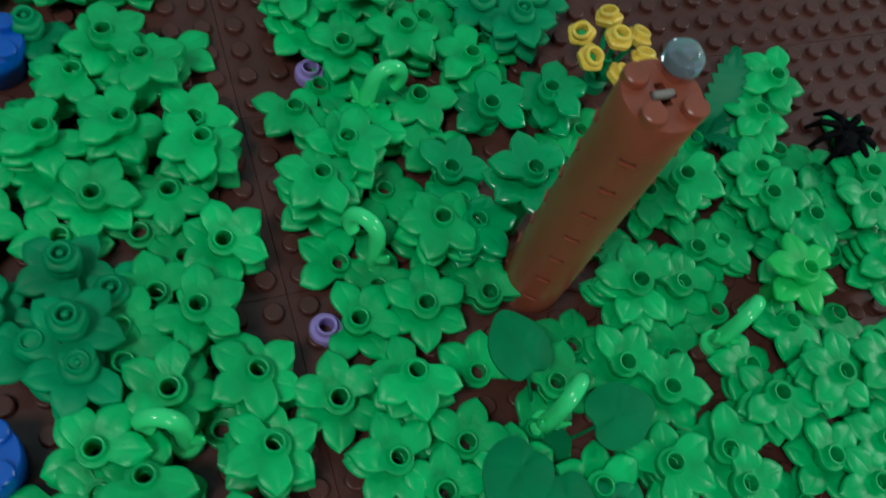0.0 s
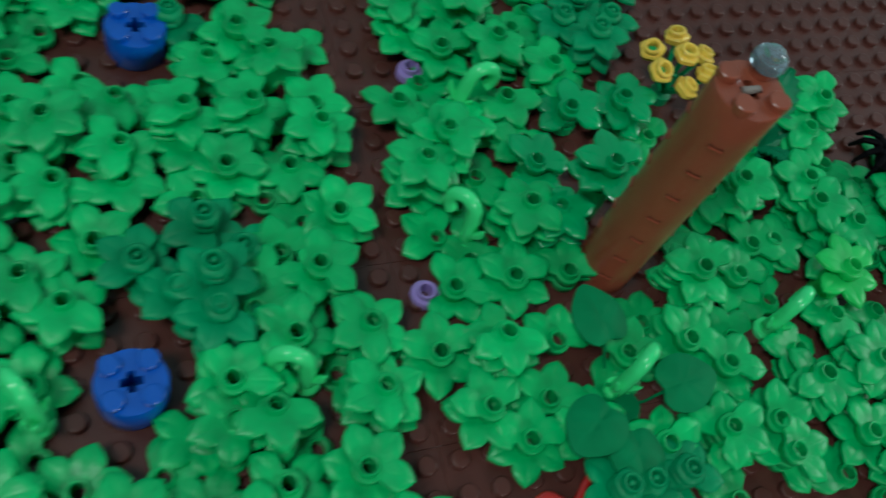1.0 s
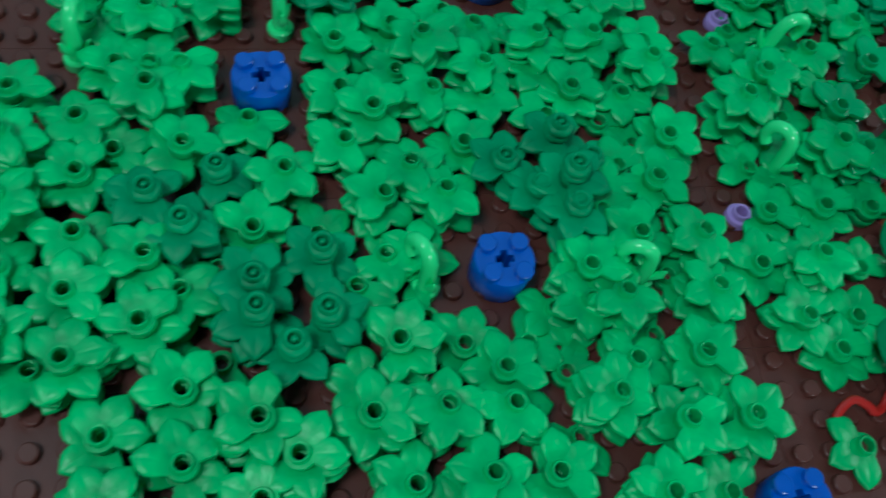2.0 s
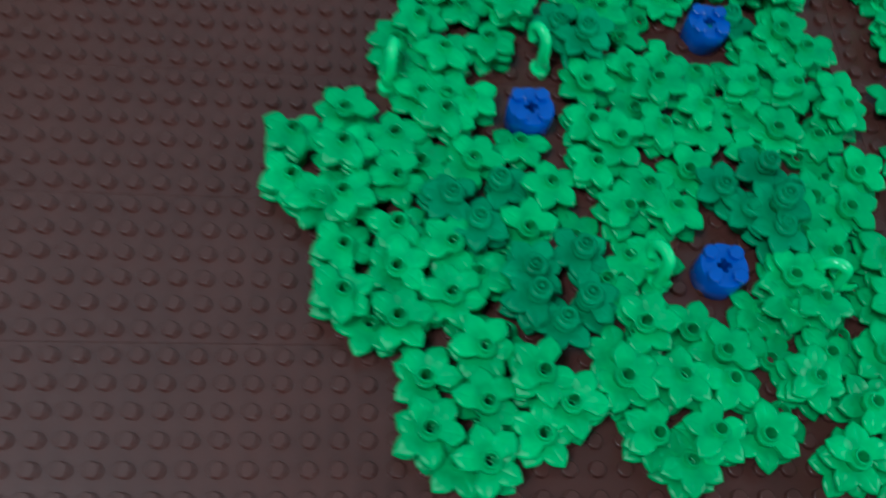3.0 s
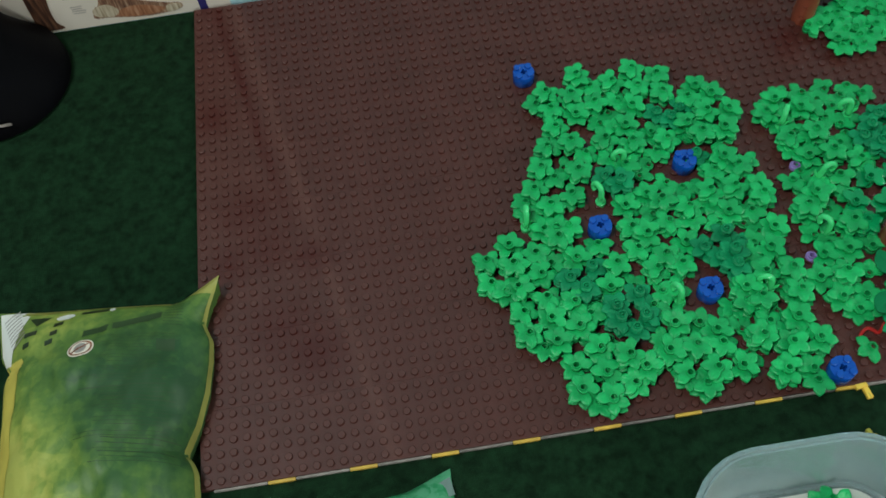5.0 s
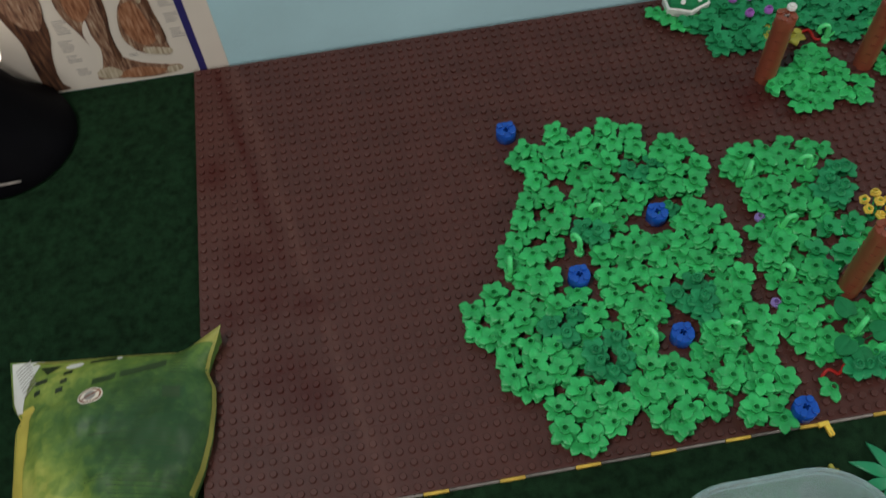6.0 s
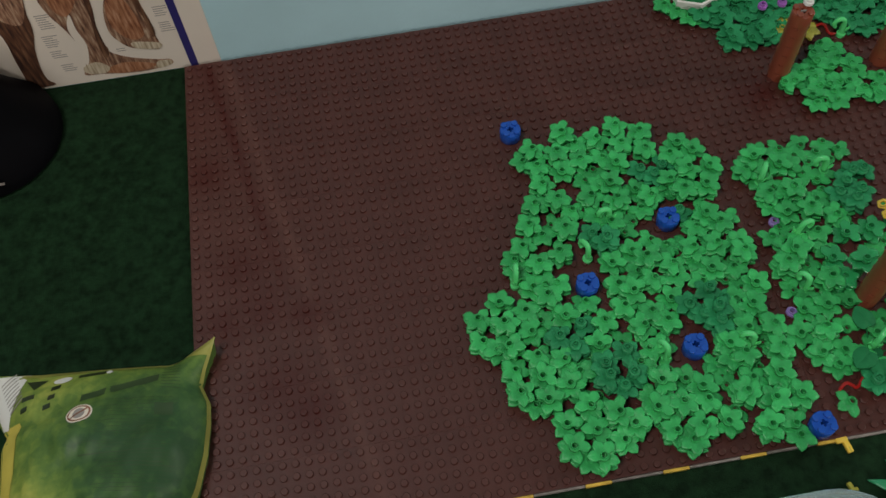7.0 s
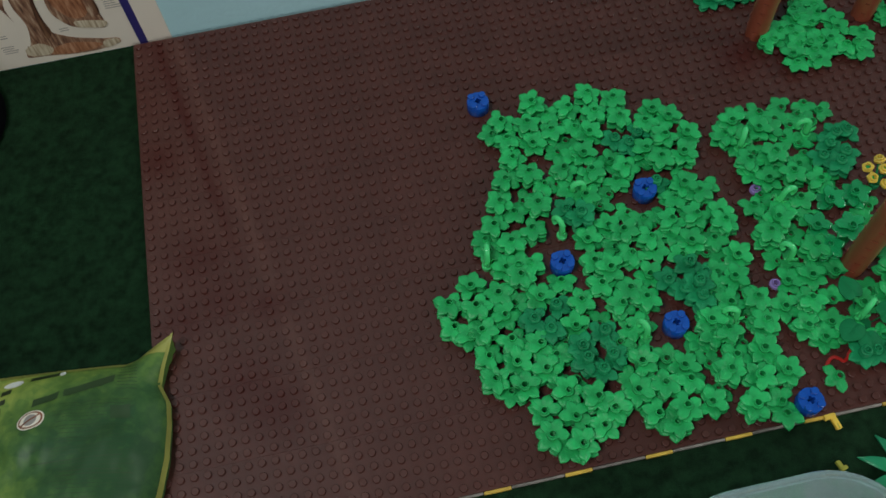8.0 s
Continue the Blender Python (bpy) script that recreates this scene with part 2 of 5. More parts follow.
def blade(bm, length, width, ang, base=(0, 0), z=0.3, lift=0.18, droop=0.12, thick=0.12, steps=8, start=0.15, foot=0.7, point=2.0, cup=0.10):
    """A pointed, arched leaf with a groove along its midrib, from the base outwards."""
    ca, sa = math.cos(ang), math.sin(ang)
    top, low = [], []
    for k in range(steps + 1):
        u = k / steps
        r = start + (length - start) * u
        w = width / 2 * (foot + (1 - foot) * math.sin(math.pi / 2 * min(1.0, u / 0.42)) if u < 0.42 else max(0.02, 1 - ((u - 0.42) / 0.58) ** point))
        h = z + lift * math.sin(math.pi * min(1, u * 0.9)) - droop * u * u
        rows = []
        for s, dz in ((-1, -cup), (-0.5, cup * 0.35), (0, -0.03), (0.5, cup * 0.35), (1, -cup)):
            x, y = r, s * w
            rows.append((base[0] + x * ca - y * sa, base[1] + x * sa + y * ca, h + dz * (1 - 0.6 * u)))
        top.append([bm.verts.new(p) for p in rows])
        low.append([bm.verts.new((p[0], p[1], p[2] - thick)) for p in rows])
    for g, flip in ((top, 0), (low, 1)):
        for a, b in zip(g, g[1:]):
            for j in range(4):
                q = (a[j], b[j], b[j + 1], a[j + 1])
                bm.faces.new(q[::-1] if flip else q)
    rim = [r[0] for r in top] + [top[-1][j] for j in (1, 2, 3)] + [r[4] for r in top[::-1]] + [top[0][j] for j in (3, 2, 1)]
    rml = [r[0] for r in low] + [low[-1][j] for j in (1, 2, 3)] + [r[4] for r in low[::-1]] + [low[0][j] for j in (3, 2, 1)]
    for k in range(len(rim)):
        j = (k + 1) % len(rim)
        bm.faces.new((rim[k], rim[j], rml[j], rml[k]))
    return bm


HOLLOW = [(0.40, 0.0), (0.45, 0.04), (0.465, 0.33), (0.43, 0.39), (0.31, 0.405), (0.305, 0.58), (0.285, 0.615), (0.235, 0.615), (0.212, 0.585), (0.212, 0.02)]
STUB = [(0.37, 0.0), (0.41, 0.04), (0.42, 0.26)]
RING = [(0.325, 0.36), (0.298, 0.42), (0.292, 0.545), (0.272, 0.585), (0.245, 0.588), (0.218, 0.57), (0.212, 0.42), (0.212, -0.02)]


def leaf_mesh(name, mats, knob=False, seed=0):
    """Three pointed lobes and a collar in one smooth piece round a hollow stud."""
    rng = random.Random(seed)
    bm = lathe(STUB, 20)
    lathe(RING, 20, bm)
    if knob:
        lathe([(0.0, 0.20), (0.10, 0.20), (0.10, 0.52), (0.06, 0.56), (0.0, 0.57)][::-1], 10, bm)
    lobes = [(a, (1.33 if a == 0 else 1.29) + rng.uniform(-0.03, 0.03), rng.uniform(0.02, 0.07), rng.uniform(-0.02, 0.12)) for a in (-63, 0, 63)]

    def half(r, length):
        u = (r - 0.25) / (length - 0.25)
        if u < 0 or u > 1:
            return 0.0
        return 0.435 * (0.72 + 0.28 * math.sin(math.pi / 2 * u / 0.50) if u < 0.50 else 1 - ((u - 0.50) / 0.50) ** 2.0)

    def reach(deg):
        best, owner = 0.435, None
        for lobe in lobes:
            d = radians(deg - lobe[0])
            if abs(d) > 1.2:
                continue
            r = lobe[1]
            while r > best and r * abs(math.sin(d)) > half(r * math.cos(d), lobe[1]):
                r -= 0.006
            if r > best:
                best, owner = r, lobe
        return best, owner
    turns = sorted({b + o for b in (-63, 0, 63) for o in (-29, -24, -18, -13, -9, -5.5, -2.6, 0, 2.6, 5.5, 9, 13, 18, 24, 29)} | {-31.5, 31.5} | {97 + 15 * k for k in range(12)})
    rings_top, rings_low = [], []
    for deg in turns:
        far, lobe = reach(deg)
        top, low = [], []
        for s in (0.0, 0.22, 0.45, 0.65, 0.82, 0.94, 1.0):
            r = 0.31 + (far - 0.31) * s
            a = radians(deg)
            z = 0.385
            if lobe:
                d = radians(deg - lobe[0])
                along, side = r * math.cos(d), r * math.sin(d)
                u = max(0.0, (along - 0.45) / (lobe[1] - 0.45))
                w = max(half(along, lobe[1]), 0.05)
                z += lobe[2] * math.sin(math.pi * min(1, 1.05 * u)) - lobe[3] * u * u
                z += 0.019 * math.sin(math.pi * min(1.0, abs(side) / w)) * min(1, u * 2.5)
                z -= 0.016 * math.exp(-(side / 0.026) ** 2) * max(0.0, math.sin(math.pi * min(1.0, max(0.0, (u - 0.30) / 0.58)))) ** 0.6
            z -= 0.034 * max(0.0, (s - 0.82) / 0.18) ** 2
            top.append(bm.verts.new((r * math.cos(a), r * math.sin(a), z)))
            if s in (0.0, 0.65, 1.0):
                low.append(bm.verts.new((r * math.cos(a), r * math.sin(a), z - 0.10)))
        rings_top.append(top)
        rings_low.append(low)
    n = len(turns)
    for k in range(n):
        j = (k + 1) % n
        for g, flip in ((rings_top, False), (rings_low, True)):
            for p in range(len(g[0]) - 1):
                q = (g[k][p], g[k][p + 1], g[j][p + 1], g[j][p])
                bm.faces.new(q[::-1] if flip else q)
        bm.faces.new((rings_top[k][-1], rings_low[k][-1], rings_low[j][-1], rings_top[j][-1]))
    return to_mesh(name, bm, *mats, smooth=50)


LEAVES = {"bright": [leaf_mesh("leaf", [BRIGHT], False, s) for s in range(4)], "dark": [leaf_mesh("leaf", [DARK], True, s) for s in range(3)],
          "glossy": [leaf_mesh("leaf", [GLOSSY], False, s) for s in range(7, 9)], "lime": [leaf_mesh("leaf", [YELLOWGREEN], False, s) for s in range(9, 11)]}
LABELS = {"bright": ("single bright green plastic leaf plate pressed on the brown board", "two stacked bright green plastic leaf plates on the brown board", "three stacked bright green plastic leaf plates on the brown board"),
          "dark": ("dark green plastic leaf plate with a filled stud", "two stacked dark green plastic leaf plates with filled studs", "tall stack of dark green plastic leaf plates"),
          "glossy": ("shiny mid-green plastic leaf plate beside the trunk",) * 3, "lime": ("shiny lime green plastic leaf plate standing above the others",) * 3}
GROUPS = {"bright": "bright green leaf plants", "dark": "dark green leaf plants", "glossy": "shiny green leaf plants", "lime": "lime green leaf plants"}
rnd = random.Random(7)


def knob_bm(tiers):
    """Small scalloped collars stacked under a ring with a pin in its middle."""
    bm = bmesh.new()
    for k in range(tiers):
        lathe([(0.30, 0.30 * k), (0.46, 0.30 * k + 0.05), (0.47, 0.30 * k + 0.16), (0.40, 0.30 * k + 0.24), (0.29, 0.30 * k + 0.27)], 24, bm)
    for v in bm.verts:
        r = math.hypot(v.co.x, v.co.y)
        if r > 0.35:
            v.co.xy *= 1 + 0.035 * math.cos(5 * math.atan2(v.co.y, v.co.x))
    top = 0.30 * tiers
    lathe([(0.31, top - 0.08), (0.30, top + 0.13), (0.275, top + 0.17), (0.235, top + 0.17), (0.205, top + 0.14), (0.20, top - 0.10), (0.10, top - 0.10), (0.10, top + 0.06), (0.07, top + 0.10), (0.0, top + 0.11)], 20, bm)
    return bm


KNOBS = [to_mesh("knob", knob_bm(t), DARK, smooth=50) for t in (1, 2)]


def bush(kind, rows, lift=0.0):
    """Leaf plates pressed on studs: rows of a stud's column and row, then the turns of its leaves from the top one down."""
    for col, row, *turns in rows:
        count = len(turns)
        low = 1 if kind == "dark" else lift / 0.4
        th = thing("leaf_plant", LABELS[kind][min(count, 3) - 1], "leaf plant", col + 0.5 + rnd.uniform(-0.05, 0.05), row + 0.5 + rnd.uniform(-0.05, 0.05), 0.4 * low, group=GROUPS[kind])
        if low:
            part("stem", lathe([(0.40, -0.4 * low), (0.48, 0.04 - 0.4 * low), (0.48, 0.0), (0.3, 0.0)], 16), LEAVES[kind][0].materials[0], th)
        if kind == "dark":
            part("knob", KNOBS[(int(col) + int(row)) % 2], None, th, at=(0, 0, 0.4 * count + 0.05), turn=(0, 0, 40 * (int(col) % 5)))
        for k, a in enumerate(turns):
            level = count - 1 - k
            if k > 1:
                a = turns[k % 2] + rnd.uniform(-9, 9)
            part("leaf", rnd.choice(LEAVES[kind]), None, th, at=(0, 0, 0.4 * level + 0.01), turn=(rnd.uniform(-6, 6), rnd.uniform(-7, 4), a + rnd.uniform(-4, 4)))


def undergrowth(name, label, rows, kind, seed):
    """Leaf plates that lie too deep or too far to tell apart, joined into one."""
    rng = random.Random(seed)
    bm = bmesh.new()
    for col, row, *turns in rows:
        for k, a in enumerate(turns):
            me = rng.choice(LEAVES[kind])
            have = len(bm.verts)
            bm.from_mesh(me)
            bm.verts.ensure_lookup_table()
            m = pose((col + 0.5) * U, (row + 0.5) * U, (0.01 + 0.4 * (len(turns) - 1 - k)) * U, rng.uniform(-5, 5), rng.uniform(-5, 5), a + rng.uniform(-8, 8))
            for v in bm.verts[have:]:
                v.co = m @ v.co
    me = bpy.data.meshes.new(name)
    bm.to_mesh(me)
    bm.free()
    me.materials.append(LEAVES[kind][0].materials[0])
    tagged(new(name, me), label, "leaves", kind="stuff")


# ---- the setting ----
ground = box(-70, -120, -3.4, 150, 0.3, -0.42)
thing("ground", "table covered with dark green felt", "felt mat", 0, 0, data=ground, mat=FELT, kind="structure")
thing("wall_north", "pale blue painted wall behind the board", "wall", 0, 0, data=box(-100, 0.35, -94, 260, 12, 220), mat=WALL, kind="structure")
# unseen walls, floor and ceiling added to shut out sky, open at the lamps
thing("wall_west", "unseen plain grey-brown wall added to enclose the light", "wall", 0, 0, data=box(-112, -202, -94, -100, 12, 220), mat=PLASTER, kind="structure")
east = bmesh.new()
for a in ((-202, -94, -75, 220), (-15, -94, 12, 220), (-75, -94, -15, 82), (-75, 148, -15, 220)):
    box(260, a[0], a[1], 272, a[2], a[3], 0, east)
thing("wall_east", "unseen plain grey-brown wall with an opening behind an added lamp", "wall", 0, 0, data=east, mat=PLASTER, kind="structure")
south = bmesh.new()
for a in ((-100, -94, 61, 220), (99, -94, 260, 220), (61, -94, 99, 48), (61, 86, 99, 220)):
    box(a[0], -202, a[1], a[2], -190, a[3], 0, south)
thing("wall_south", "unseen plain grey-brown wall with an opening behind an added lamp", "wall", 0, 0, data=south, mat=PLASTER, kind="structure")
thing("floor", "unseen brown wooden floor added to close the room", "floor", 0, 0, data=box(-112, -202, -98, 272, 12, -94), mat=WOOD, kind="structure")
roof = bmesh.new()
for a in ((-112, -202, -95, 12), (-25, -202, 272, 12), (-95, -202, -25, -116), (-95, -53, -25, 12)):
    box(a[0], a[1], 220, a[2], a[3], 228, 0, roof)
thing("ceiling", "unseen grey-brown ceiling with an opening above an added lamp", "ceiling", 0, 0, data=roof, mat=PLASTER, kind="structure")


def stud_piece(verts, faces, cx, cy, n=14):
    """One low round stud with a softened rim, added to lists of vertices and faces."""
    b = len(verts)
    for r, z in ((0.305, 0.0), (0.30, 0.15), (0.283, 0.195), (0.245, 0.215)):
        verts += [(cx + r * math.cos(2 * math.pi * k / n), cy + r * math.sin(2 * math.pi * k / n), z) for k in range(n)]
    for q in range(3):
        for k in range(n):
            m = (k + 1) % n
            faces.append((b + q * n + k, b + q * n + m, b + (q + 1) * n + m, b + (q + 1) * n + k))
    faces.append(tuple(b + 3 * n + k for k in range(n)))


def pieces_mesh(name, verts, faces, flat=()):
    me = bpy.data.meshes.new(name)
    me.from_pydata([(x * U, y * U, z * U) for x, y, z in verts], [], faces)
    me.polygons.foreach_set("use_smooth", [len(f) == 4 and k not in flat for k, f in enumerate(faces)])
    me.materials.append(BROWN)
    return me


def plate_mesh(cols, rows):
    """A flat plate whose seam edges are slightly rounded."""
    verts, faces = [], []
    e, f = 0.004, 0.012
    for x0, y0, x1, y1, z in ((e, e, cols - e, rows - e, -0.40), (e, e, cols - e, rows - e, -f), (e + f, e + f, cols - e - f, rows - e - f, 0.0)):
        verts += [(x0, y0, z), (x1, y0, z), (x1, y1, z), (x0, y1, z)]
    for q in (0, 4):
        for k in range(4):
            m = (k + 1) % 4
            faces.append((q + k, q + m, q + 4 + m, q + 4 + k))
    faces += [(8, 9, 10, 11), (3, 2, 1, 0)]
    return pieces_mesh("plate", verts, faces, range(len(faces)))


def bare(x, y):
    """The stretches of bare board that lie closest to the front plants."""
    return (14 <= x < 23 and -46 <= y < -26) or (47 <= x < 49 and -40 <= y < -22) or (62 <= x < 70 and -30 <= y < -22)


board = thing("board", "board of dark brown studded plates lying on the felt", "building board", 0, 0, kind="structure")
strip = plate_mesh(48, 6)
lone_v, lone_f = [], []
stud_piece(lone_v, lone_f, 0, 0)
LONE = pieces_mesh("stud", lone_v, lone_f)
for cx in range(2):
    for k in range(8):
        plate = part("plate", strip, None, board, at=(48 * cx, -6 * (k + 1), 0))
        vs, fs = [], []
        for i in range(48):
            for j in range(6):
                if bare(48 * cx + i, -6 * (k + 1) + j):
                    part("stud", LONE, None, plate, at=(i + 0.5, j + 0.5, 0))
                else:
                    stud_piece(vs, fs, i + 0.5, j + 0.5)
        tagged(part("studs", pieces_mesh("studs", vs, fs), None, plate), kind="stuff")

# the edge of the bricks under the board: grey with yellow ones where the plates meet
WORN = material("worn_yellow_plastic", (0.62, 0.40, 0.06), 0.5, mottle=0.35, scale=90, spread=0.25)
edge = thing("board_edge", "worn grey edging with yellow pieces along the board's front", "edging", 0, 0, kind="structure")
for k in range(16):
    part("yellow_piece", box(-1.0, -0.24, -0.36, 1.0, -0.01, -0.10, 0.02), WORN, edge, at=(6 * k + 6 - 0.15, -48, 0))
    part("grey_piece", box(-1.96, -0.19, -0.37, 1.96, -0.01, -0.12, 0.03), GREY, edge, at=(6 * k + 3 - 0.15, -48, 0))

# ---- the leaf plants ----
FILLERS = []
FILLERS += [(31, -42, 235), (31, -39, 345), (31, -26, 25), (35, -40, 275, 315), (35, -22, 200), (36, -21, 265), (36, -19, 155), (37, -41, 170), (37, -28, 45), (38, -27, 140), (40, -42, 15), (41, -45, 235), (41, -43, 355), (44, -42, 165), (44, -34, 75), (45, -40, 335), (50, -37, 65), (50, -35, 340), (50, -30, 0), (50, -25, 150), (51, -26, 25), (51, -22, 60)]
FILLERS += [(52, -30, 240), (53, -42, 15), (53, -38, 75, 70), (53, -26, 305), (53, -22, 180), (54, -41, 55, 325), (54, -25, 335), (54, -23, 65), (55, -40, 60), (55, -24, 35), (55, -22, 115), (56, -46, 150), (56, -31, 155), (56, -25, 250), (56, -23, 250), (57, -37, 355), (57, -34, 50), (57, -24, 150), (57, -22, 260), (58, -41, 100), (58, -38, 330), (58, -35, 95)]
FILLERS += [(58, -33, 95), (58, -23, 315), (59, -34, 330), (60, -46, 115), (60, -40, 125), (61, -47, 325), (61, -35, 145), (61, -33, 340), (62, -34, 185), (63, -47, 260), (63, -42, 170), (63, -39, 195, 305), (64, -46, 240), (64, -41, 230), (65, -47, 305), (65, -45, 90), (65, -42, 305), (65, -39, 130), (65, -37, 355, 45), (65, -35, 255), (66, -46, 25), (66, -44, 145)]
FILLERS += [(66, -36, 40), (67, -47, 160), (67, -45, 120), (67, -43, 85), (67, -41, 20), (67, -39, 160), (68, -46, 25), (68, -44, 270, 50), (68, -42, 75, 185), (68, -40, 20), (68, -38, 215, 210), (69, -47, 210), (69, -45, 310, 310), (69, -43, 250), (69, -41, 200), (69, -39, 175, 275), (69, -37, 70), (70, -46, 335), (70, -44, 60), (70, -42, 235), (70, -40, 235), (70, -38, 185)]
FILLERS += [(71, -47, 165), (71, -45, 215), (71, -43, 340), (71, -41, 315), (71, -39, 35), (72, -46, 115), (72, -44, 95), (72, -42, 290), (72, -40, 355), (73, -47, 210), (73, -45, 265), (73, -43, 115), (73, -41, 195), (74, -46, 40), (74, -44, 115), (74, -42, 345), (74, -40, 250), (75, -47, 170), (75, -45, 30), (75, -43, 25), (75, -41, 170)]
undergrowth("leaf_undergrowth", "bright green plastic leaves low among the taller leaf plants", FILLERS, "bright", 21)
bush("bright", [
    (23, -36, 205, 265, 105), (23, -34, 215, 340, 120), (26, -42, 250, 90), (27, -42, 70, 310, 190, 245), (25, -41, 205, 25, 205, 320),
    (27, -40, 25, 205, 325, 85), (25, -39, 205, 45, 205), (27, -38, 235, 330, 90), (24, -37, 120, 245, 5), (25, -37, 340, 180, 5, 220),
    (27, -36, 125, 285, 145), (25, -35, 230, 350, 190, 80, 150), (27, -34, 295, 105, 305), (25, -33, 60, 165, 5), (27, -30, 240, 80),
    (27, -29, 190, 30), (29, -47, 230, 50),
])
bush("bright", [
    (30, -47, 110, 330, 170, 25), (28, -46, 50, 210, 90, 75), (30, -45, 105, 345, 40, 285), (28, -44, 60, 215, 15), (30, -43, 115, 295, 95, 340),
    (29, -41, 105, 285, 165, 190), (30, -40, 330, 130, 275), (29, -39, 135, 240, 60, 135), (28, -35, 25, 205), (30, -35, 60, 205, 45),
    (29, -33, 220, 35, 215, 165), (28, -32, 100, 205, 45), (29, -32, 65, 205, 120), (30, -32, 325, 185, 300), (29, -30, 245, 50, 270, 80),
    (31, -29, 255, 20, 240), (28, -28, 200, 50, 270),
])
bush("bright", [
    (30, -27, 285, 125), (29, -26, 190, 30, 210), (30, -24, 190, 30, 190), (31, -22, 190, 350, 200), (31, -20, 240, 345, 105), (30, -19, 180, 40),
    (31, -18, 180, 300, 100), (32, -46, 150, 305, 65), (33, -45, 55, 285, 105, 265), (32, -44, 135, 285, 65, 10, 85), (35, -44, 30, 250, 210, 230),
    (35, -43, 160, 20), (32, -38, 85, 240, 100), (34, -38, 40), (33, -36, 250, 25, 245), (35, -35, 215, 290, 150), (32, -34, 295, 205),
    (35, -33, 220, 100, 95),
])
bush("bright", [
    (35, -31, 50, 210, 10), (32, -27, 240, 80, 85, 0), (35, -26, 190, 70), (33, -25, 210, 330), (32, -24, 245, 50, 210, 350),
    (35, -24, 180, 280, 120), (33, -21, 50, 230, 110), (35, -20, 270, 70, 85), (33, -19, 240, 10, 210, 165), (35, -18, 310, 90),
    (34, -17, 130, 310, 90, 260), (37, -47, 260, 100, 20), (36, -46, 150, 255, 15), (38, -46, 160, 315, 75, 65), (37, -44, 250, 80, 240, 320),
    (39, -44, 240, 0, 160), (39, -43, 35, 175, 20),
])
bush("bright", [
    (36, -42, 65, 315, 95, 215), (38, -42, 70, 245), (36, -39, 275, 35), (37, -39, 145, 350), (36, -37, 160, 255, 75), (38, -37, 250, 90, 200),
    (37, -36, 215, 25, 225), (39, -35, 40, 230), (36, -34, 100, 245, 325, 105), (38, -33, 195, 280, 160), (37, -32, 145, 285),
    (38, -31, 325, 205, 325, 40), (37, -30, 90, 250), (39, -29, 190), (36, -27, 325, 145, 200), (39, -26, 245, 5), (37, -25, 320, 230, 50, 165),
    (39, -24, 20, 200), (36, -23, 130, 290),
])
bush("bright", [
    (37, -23, 50, 220, 60), (38, -21, 30, 190, 10), (37, -20, 190, 70), (39, -19, 240, 10, 210), (37, -18, 155, 280, 100), (39, -17, 190, 10, 190),
    (43, -47, 90, 230, 110, 15), (40, -46, 25, 270, 110), (42, -44, 145, 280, 160, 165), (43, -43, 190, 330, 230), (41, -41, 215),
    (42, -41, 190, 50, 135), (43, -41, 270, 130, 170, 70), (42, -40, 45, 190, 30, 65), (43, -38, 20, 140, 40), (43, -37, 55, 255, 140),
    (42, -34, 180, 60), (40, -33, 270, 130),
])
bush("bright", [
    (43, -33, 55, 250, 70), (40, -32, 185, 310, 170), (42, -32, 235, 115), (42, -31, 145, 275, 55, 25), (40, -30, 215, 325), (42, -30, 200),
    (43, -29, 220, 55, 295), (43, -28, 190), (40, -25, 180, 345, 205), (42, -25, 80), (43, -25, 245, 30, 150, 35), (42, -24, 120, 340, 150, 280),
    (43, -21, 260, 50, 170), (41, -20, 200, 20, 355), (41, -18, 310, 130, 10), (45, -48, 250, 70), (45, -47, 110, 250), (44, -45, 315, 115, 240, 75),
    (46, -45, 35, 280, 160, 235),
])
bush("bright", [
    (45, -43, 35, 215, 355, 200), (46, -41, 200, 20, 305, 320), (44, -39, 140, 340, 100, 0), (46, -39, 200, 30, 270, 205),
    (45, -37, 20, 250, 170, 330), (44, -36, 95, 235), (45, -35, 130), (46, -35, 30, 200, 20), (45, -33, 260, 80), (46, -32, 195, 310, 130, 245),
    (44, -31, 145, 285, 85, 15), (46, -31, 55, 295, 170), (45, -29, 310, 130, 310, 190), (44, -28, 20, 180, 160, 240), (46, -28, 325), (44, -27, 20),
    (45, -25, 20, 235, 95, 10),
])
bush("bright", [
    (44, -23, 140, 280, 80, 175), (46, -23, 30, 250, 310), (45, -21, 50, 190, 50), (44, -20, 50, 165, 5), (50, -43, 75, 255), (49, -42, 95, 225, 25),
    (51, -42, 60, 220), (48, -40, 85, 255, 135), (50, -40, 265, 165, 45, 115), (49.15, -37.9, 40, 290), (51, -38, 75, 255, 55), (49, -36, 135),
    (49, -34, 215, 25, 245, 140, 205), (51, -34, 0), (50, -33, 350, 95, 215, 205, 255), (51, -32, 45, 265), (49, -31, 215, 350),
    (51, -29, 75, 240, 40), (50, -28, 220, 0),
])
bush("bright", [
    (50, -27, 180, 275, 35, 335), (49, -24, 190, 310, 70), (51, -24, 190, 330), (50, -23, 80, 190, 10, 30), 
    (54, -44, 315, 135, 335), (52, -43, 75, 275), (52, -40, 70), (52, -36, 235, 45, 205, 135, 245), (53, -35, 275, 115),
    (53, -33, 205, 85), (53, -31, 280, 205), (55, -30, 150, 315, 75), (53, -29, 230, 10, 275, 90), (53, -28, 190, 345), (54, -28, 315, 175),
    (52, -27, 225, 45, 205, 150, 265), (55, -27, 275),
])
